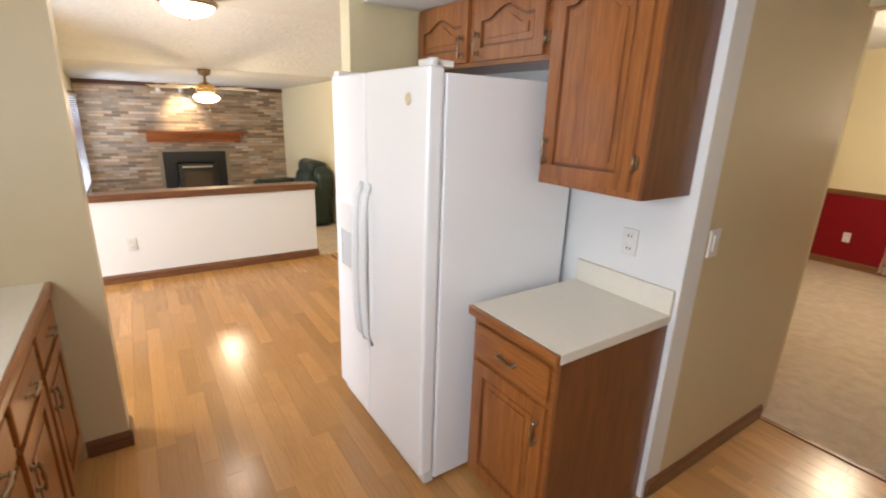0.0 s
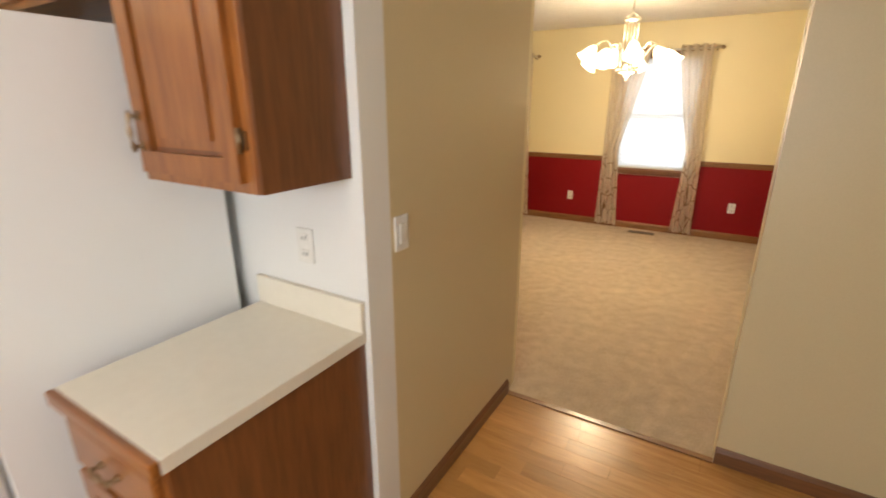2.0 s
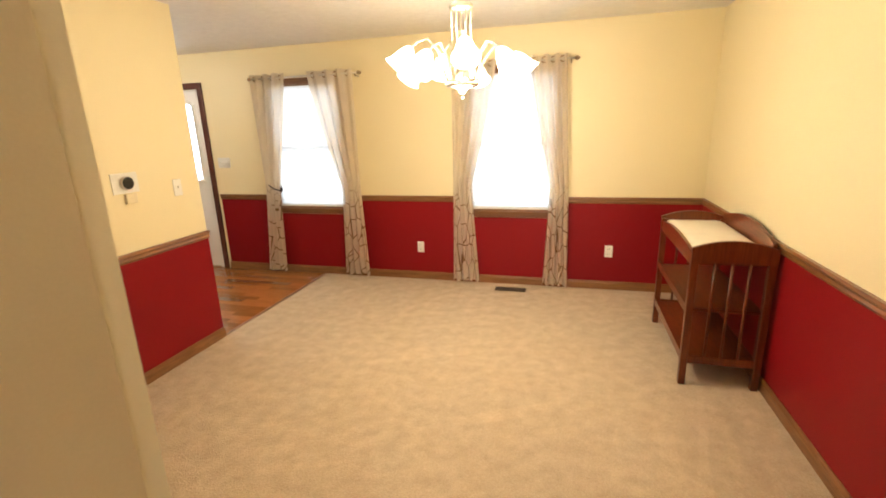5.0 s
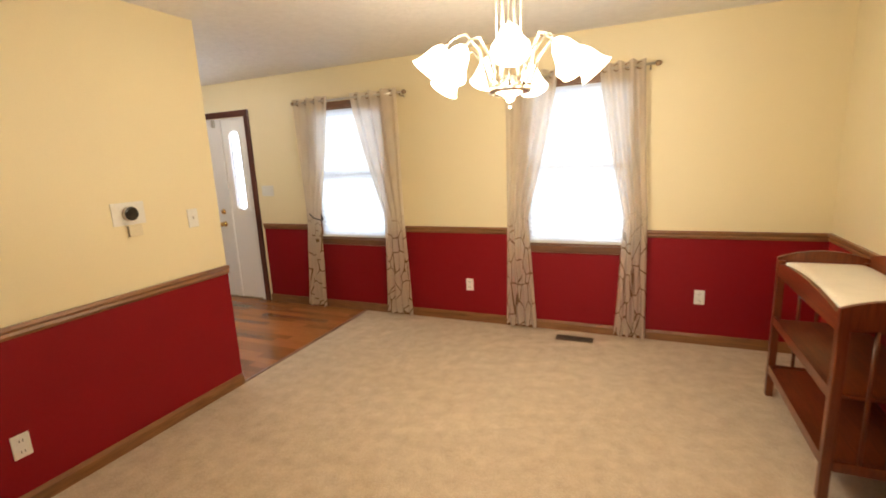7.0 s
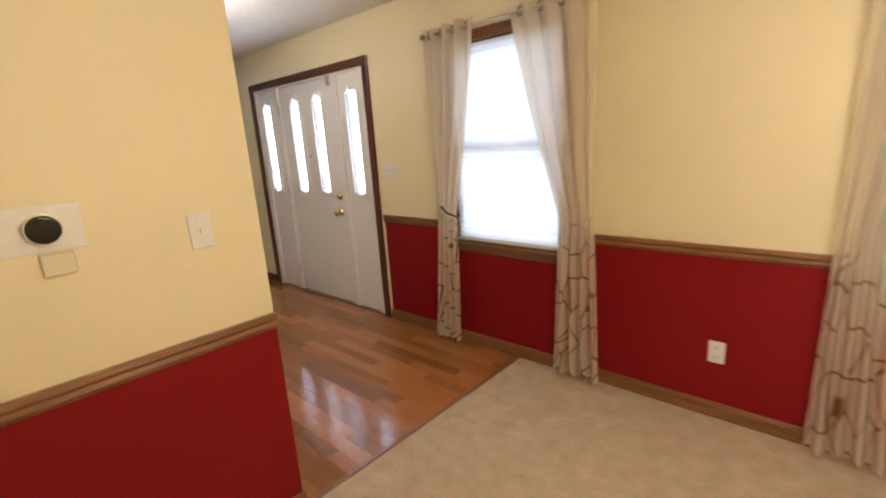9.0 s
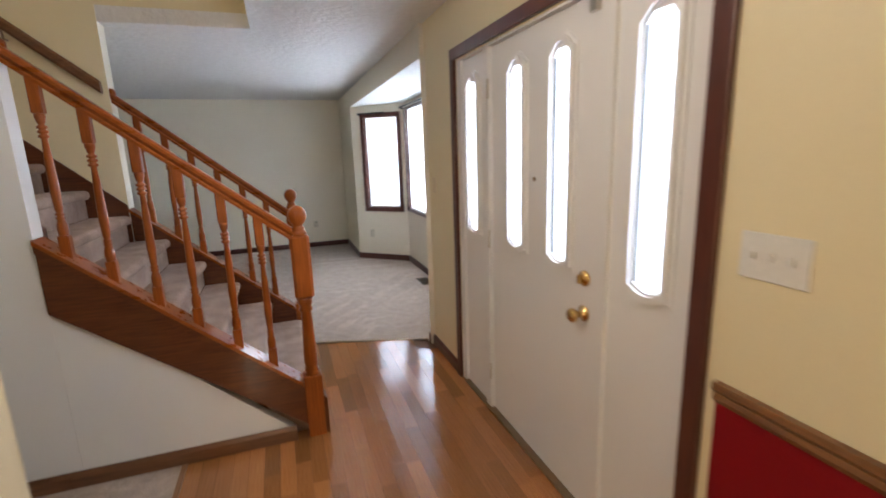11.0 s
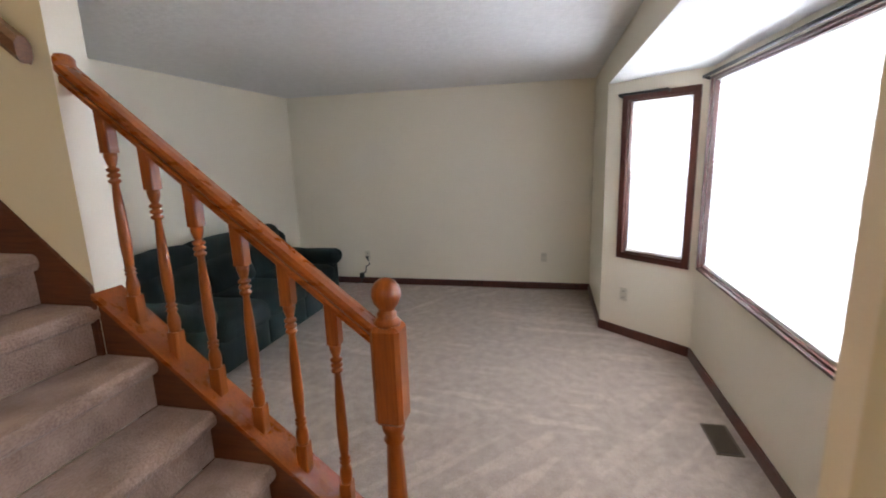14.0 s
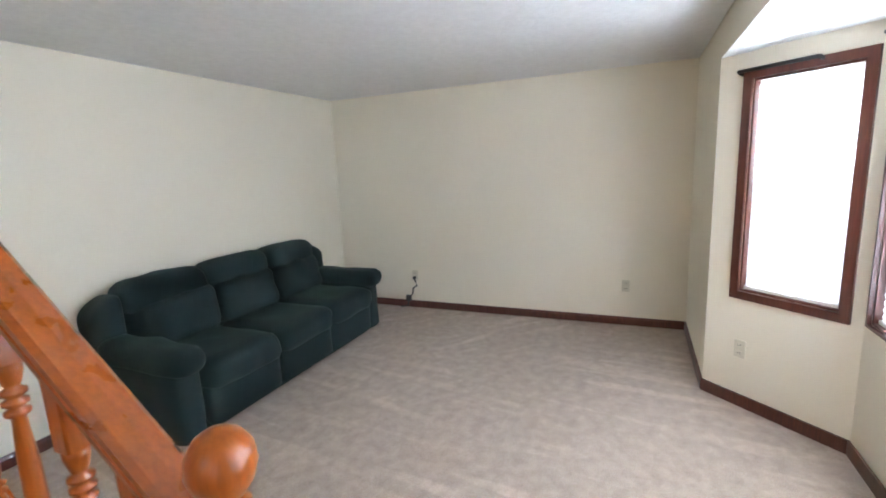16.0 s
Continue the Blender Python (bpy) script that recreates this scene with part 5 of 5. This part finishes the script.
def arch_rail_x(y, z0, z1, rise):
    p = [(tx0 + 0.0, y, z0), (tx1, y, z0)]
    for i in range(13):
        q = 1 - 2 * i / 12
        p.append(((tx0 + tx1) / 2 + (tx1 - tx0) / 2 * q, y, z1 + rise * (1 - q * q)))
    return Shape().prism(p, (0, 0.022, 0))


for y in (ty0 - 0.002, ty1 - 0.02):
    part("end_rail", arch_rail_x(y, 0.79, 0.875, 0.045), cherry, tb)
    part("bottom_rail", Shape().box((tx0 + 0.04, y + 0.004, 0.15), (tx1 - 0.04, y + 0.02, 0.20), 0.004), cherry, tb)
    for i in range(3):
        x = tx0 + 0.04 + (tx1 - tx0 - 0.08) * (i + 1) / 4
        part("spindle", Shape().tube([(x, y + 0.012, 0.20), (x, y + 0.012, 0.79)], 0.009, 8), cherry, tb)


def front_rail(x, z0, z1, dip):
    p = [(x, ty0 + 0.04, z0), (x, ty1 - 0.04, z0)]
    for i in range(13):
        q = 1 - 2 * i / 12
        p.append((x, (ty0 + ty1) / 2 + ((ty1 - ty0) / 2 - 0.04) * q, z1 + dip * (1 - q * q)))
    return Shape().prism(p, (0.02, 0, 0))


part("front_rail", front_rail(tx0 + 0.004, 0.77, 0.84, 0.035), cherry_y, tb)
part("back_rail", front_rail(tx1 - 0.024, 0.77, 0.90, 0.07), cherry_y, tb)
for z in (0.19, 0.50, 0.79):
    part("shelf", Shape().box((tx0 + 0.012, ty0 + 0.022, z - 0.018), (tx1 - 0.024, ty1 - 0.022, z), 0.003), cherry_y, tb)
    if z < 0.7:
        part("shelf_lip", Shape().box((tx0 + 0.002, ty0 + 0.04, z - 0.03), (tx0 + 0.0118, ty1 - 0.04, z + 0.022), 0.002), cherry_y, tb)
pd = thing("changing_pad", (1.86, 5.3, 0.80), "cream vinyl changing pad on the changing table", "changing pad")
part("pad", Shape().puff((tx0 + 0.028, ty0 + 0.03, 0.792), (tx1 - 0.03, ty1 - 0.03, 0.862), 0.028, 0.003), pad_m, pd)

# chandelier
CHX, CHY, CHZ = 0.36, 4.70, 1.77
ch = thing("chandelier", (CHX, CHY, H), "brushed nickel chandelier with lit bell glass shades", "chandelier")
part("canopy", Shape().lathe((CHX, CHY, H - 0.05), [(0, 0.02), (0.01, 0.055), (0.035, 0.065), (0.05, 0.065)], 24), nickel, ch)
part("stem", Shape().tube([(CHX, CHY, H - 0.045), (CHX, CHY, CHZ + 0.06)], 0.006, 8), nickel, ch)
part("upper_hub", Shape().lathe((CHX, CHY, H - 0.24), [(0, 0.03), (0.01, 0.065), (0.025, 0.068), (0.04, 0.05), (0.06, 0.02)], 24), nickel, ch)
part("hub", Shape().lathe((CHX, CHY, CHZ + 0.02), [(-0.05, 0.004), (-0.04, 0.012), (-0.03, 0.006), (-0.02, 0.018), (0.0, 0.03), (0.012, 0.09), (0.03, 0.10), (0.05, 0.085), (0.06, 0.05), (0.09, 0.02)], 24), nickel, ch)
for i in range(6):
    a = i * math.tau / 6 + 0.2
    c, s_ = math.cos(a), math.sin(a)
    part("rod", Shape().tube([(CHX + c * 0.055, CHY + s_ * 0.055, H - 0.22), (CHX + c * 0.055, CHY + s_ * 0.055, 2.05), (CHX + c * 0.065, CHY + s_ * 0.065, 1.92), (CHX + c * 0.085, CHY + s_ * 0.085, CHZ + 0.06)], 0.005, 8), nickel, ch)
for i in range(9):
    a = i * math.tau / 9 + 0.1
    big = i % 3 != 2
    d = Vector((math.cos(a), math.sin(a), 0))
    o = Vector((CHX, CHY, 0))
    zt = 2.01 if i % 2 else 1.965
    ro = 0.285
    arm = part("arm", Shape().tube([o + d * 0.09 + Vector((0, 0, CHZ + 0.06)), o + d * 0.13 + Vector((0, 0, zt - 0.02)), o + d * 0.19 + Vector((0, 0, zt + 0.05)), o + d * (ro - 0.04) + Vector((0, 0, zt + 0.035)), o + d * ro + Vector((0, 0, zt))], 0.006, 8), nickel, ch)
    tilt = Vector((0, 0, -1)).rotation_difference((d * 0.85 + Vector((0, 0, -1))).normalized()).to_matrix() @ Euler((math.pi, 0, 0)).to_matrix()
    part("shade", Shape().lathe(o + d * ro + Vector((0, 0, zt)), [(0.0, 0.018), (0.012, 0.028), (0.035, 0.040), (0.065, 0.048), (0.095, 0.055), (0.12, 0.066), (0.132, 0.074), (0.128, 0.066), (0.09, 0.045)], 20, tilt), lampglass, arm, "lit bell-shaped glass shade")
bulb("chandelier_light", (CHX, CHY, 1.66), 46, WARM, 0.16)
bulb("chandelier_light", (CHX, CHY, 2.12), 14, WARM, 0.12)


# curtains
def curtain_panel(parent, xa0, xa1, xt0, xt1, xb0, xb1, ztie):
    """One sheer panel: top from xa0 to xa1, gathered to xt0-xt1 at ztie, hanging to xb0-xb1."""
    s = Shape()
    nx, nz = 48, 40
    ztop = 2.165
    grid = []
    for r in range(nz + 1):
        z = ztop + (0.045 - ztop) * r / nz
        if z > ztie:
            k = (ztop - z) / (ztop - ztie)
            e = k ** 1.25
            a, b = xa0 + (xt0 - xa0) * e, xa1 + (xt1 - xa1) * e
            amp = 0.032 - 0.012 * k
        else:
            k = (ztie - z) / (ztie - 0.045)
            a, b = xt0 + (xb0 - xt0) * k, xt1 + (xb1 - xt1) * k
            amp = 0.020 + 0.012 * k
        row = []
        for q in range(nx + 1):
            v = q / nx
            x = a + (b - a) * v
            y = 6.385 + amp * math.sin(v * math.tau * 4.0 + 0.4 * math.sin(z * 2.3)) + 0.006 * noise.noise(Vector((x * 9, z * 2.5, 3)))
            row.append(s.bm.verts.new((x, y, z + 0.006 * math.sin(v * 19))))
        grid.append(row)
    for r in range(nz):
        for q in range(nx):
            f = s.bm.faces.new((grid[r][q], grid[r][q + 1], grid[r + 1][q + 1], grid[r + 1][q]))
            f.smooth = True
    p = part("curtain_panel", s, sheer, parent, "sheer beige panel with brown branch pattern")
    for q in range(4):
        x = xa0 + (xa1 - xa0) * (q + 0.5) / 4
        part("grommet", Shape().torus((x, 6.385, 2.125), (0.35, 0.94, 0), 0.024, 0.005), antique, p)


def curtains(x0, x1, left, right, label):
    root = thing("curtain", ((x0 + x1) / 2, 6.385, 0.045), label, "curtain", "dining curtains")
    rod = part("rod", Shape().tube([(x0 - 0.03, 6.385, 2.125), (x1 + 0.05, 6.385, 2.125)], 0.009, 10), nickel, root)
    for x, k in ((x0 - 0.03, -1), (x1 + 0.05, 1)):
        part("finial", Shape().tube([(x, 6.385, 2.125), (x + k * 0.01, 6.385, 2.125), (x + k * 0.03, 6.385, 2.125), (x + k * 0.045, 6.385, 2.125)], [0.010, 0.020, 0.018, 0.005], 12), antique, rod)
        part("bracket", Shape().tube([(x - k * 0.03, YF - 0.003, 2.10), (x - k * 0.03, 6.41, 2.10), (x - k * 0.03, 6.385, 2.115)], 0.006, 8), antique, rod)
    curtain_panel(root, *left)
    curtain_panel(root, *right)
    return root


curtains(-2.25, -1.12, (-2.29, -1.88, -2.27, -2.10, -2.36, -2.12, 0.98), (-1.62, -1.12, -1.34, -1.13, -1.38, -1.09, 1.02), "sheer beige curtains tied back on a nickel rod")
curtains(-0.12, 0.93, (-0.12, 0.30, -0.13, 0.05, -0.15, 0.12, 1.02), (0.60, 0.92, 0.80, 0.97, 0.75, 0.985, 1.02), "sheer beige curtains parted at a shaded window")
tieb = thing("curtain_tie", (-2.10, 6.33, 0.98), "dark metal leaf-shaped curtain tie", "curtain tie")
part("stem", Shape().tube([(-2.20, 6.345, 1.03), (-2.14, 6.335, 0.99), (-2.06, 6.335, 0.97), (-2.04, 6.36, 0.98)], 0.006, 8), black_m, tieb)
part("leaf", Shape().tube([(-2.05, 6.335, 0.94), (-2.035, 6.33, 0.98), (-2.04, 6.335, 1.03)], [0.002, 0.014, 0.002], 8), black_m, tieb)
pg = thing("night_light", (0.06, 6.46, 0.24), "small white plug-in device at the wall below the window", "plug-in")
part("body", Shape().box((0.035, YF - 0.045, 0.21), (0.075, YF - 0.006, 0.255), 0.006), plastic_w, pg)

# bay curtain rods
for a, b, n in ((BA, BB, "side"), (BB, BC, "front")):
    cr = thing("bay_rod", ((a[0] + b[0]) / 2, (a[1] + b[1]) / 2, 2.12), "dark curtain rod above the bay window, no curtain", "curtain rod")
    av, bv = Vector(a), Vector(b)
    d = (bv - av)
    nn = Vector((-d.y, d.x)).normalized()
    zrod = 2.095 if n == "side" else 2.145
    p = [av + d * k - nn * 0.05 for k in (0.17, 0.45, 0.66)] if n == "side" else [av + d * k - nn * 0.05 for k in (0.0, 0.5, 1.0)]
    part("rod", Shape().tube([(q.x, q.y, zrod) for q in p], 0.011, 10), black_m, cr)
    for q in (p[0], p[-1]):
        e = q + nn * 0.045
        part("bracket", Shape().tube([(q.x, q.y, zrod), (e.x, e.y, zrod - 0.015)], 0.010, 8), black_m, cr)


# ---- planks and bricks ----
unit = Shape().box((0, 0, -0.012), (1, 1, 0.0))
unit_plank = bpy.data.meshes.new("plank")
unit.bm.to_mesh(unit_plank)
unit_plank.materials.append(plank_m)
unit_plank_f = unit_plank.copy()
unit_plank_f.materials[0] = plank_f


def lay(x0, x1, y0, y1, w, seed):
    """Places (x, y, length) of staggered strips along x."""
    rng = random.Random(seed)
    rows = int(math.ceil((y1 - y0) / w))
    out = []
    for r in range(rows):
        y = y0 + r * w
        ww = min(w, y1 - y)
        x = x0 - rng.uniform(0, 0.5)
        while x < x1:
            L = rng.uniform(0.35, 0.95)
            a, b = max(x, x0), min(x + L, x1)
            if b - a > 0.02:
                out.append((a, y, b - a, ww))
            x += L
    return out


def floor_pieces(name, label, spots, mesh, joined, nearest, limit):
    root = tagged(new(name), label, "", "", "structure")
    spots = sorted(spots, key=lambda p: math.hypot(p[0] + p[2] / 2 - nearest[0], p[1] - nearest[1]))
    for x, y, L, w in spots[:limit]:
        o = new("plank", mesh)
        o.parent = root
        o.location = (x, y, 0.002)
        o.scale = (L - 0.0007, w - 0.0007, 1)
    if spots[limit:]:
        s = Shape()
        for x, y, L, w in spots[limit:]:
            s.box((x, y, -0.01), (x + L - 0.0007, y + w - 0.0007, 0.002))
        o = mesh_object("planks_far", s, joined)
        o.parent = root
        o["kind"] = "stuff"


W = 0.084
kitchen = lay(XH, XS - 0.1, -2.88, YB + 0.05, W, 3) + lay(XH, -1.18, YB + 0.05 + 0.036, 2.06, W, 6) + lay(XS - 0.1, 3.4, -1.43, YK - 0.012, W, 4)
floor_pieces("floor_kitchen", "golden oak strip laminate floor", kitchen, unit_plank, plank_j, (-0.8, 0.0), 300)
foyer = lay(-5.98, XD - 0.012, 4.826, YF + 0.02, 0.075, 5)
foyer = [p for p in foyer if p[0] > -5.95 + max(0.0, (p[1] - 5.56)) * 0.36 - 0.25]
floor_pieces("floor_foyer", "red-brown oak strip floor", foyer, unit_plank_f, plank_j, (-3.5, 5.8), 300)

bu = Shape().box((-0.012, 0, 0), (0.0, 1, 1))
unit_brick = bpy.data.meshes.new("brick")
bu.bm.to_mesh(unit_brick)
unit_brick.materials.append(brick_m)
wall = bpy.data.objects["wall_fireplace"]
rng = random.Random(11)
bricks = []
bw, bh = 0.225, 0.048
rows = int((ZC - 0.06 - ZF) / bh)
for r in range(rows):
    z = ZF + r * bh
    y = YFL - (bw / 2 if r % 2 else 0)
    while y < YFR:
        a, b = max(y, YFL) + 0.004, min(y + bw, YFR) - 0.004
        if b - a > 0.03 and not (z < 0.80 and z + bh > 0.10 and b > -0.03 and a < 0.97):
            bricks.append((a, b, z + 0.004, z + bh - 0.004, rng.uniform(0.002, 0.009)))
        y += bw
bricks.sort(key=lambda q: abs((q[0] + q[1]) / 2 - 0.47) + 1.2 * abs(q[2] - 0.9))
far = Shape()
for i, (a, b, z0, z1, d) in enumerate(bricks):
    if i < 300:
        o = new("brick", unit_brick)
        o.parent = wall
        o.location = (XFP - 0.006 + d, a, z0)
        o.scale = (1, b - a, z1 - z0)
    else:
        far.box((XFP - 0.014, a, z0), (XFP - 0.006 + d, b, z1))
fo = mesh_object("bricks_far", far, brick_j)
fo.parent = wall
fo["kind"] = "stuff"
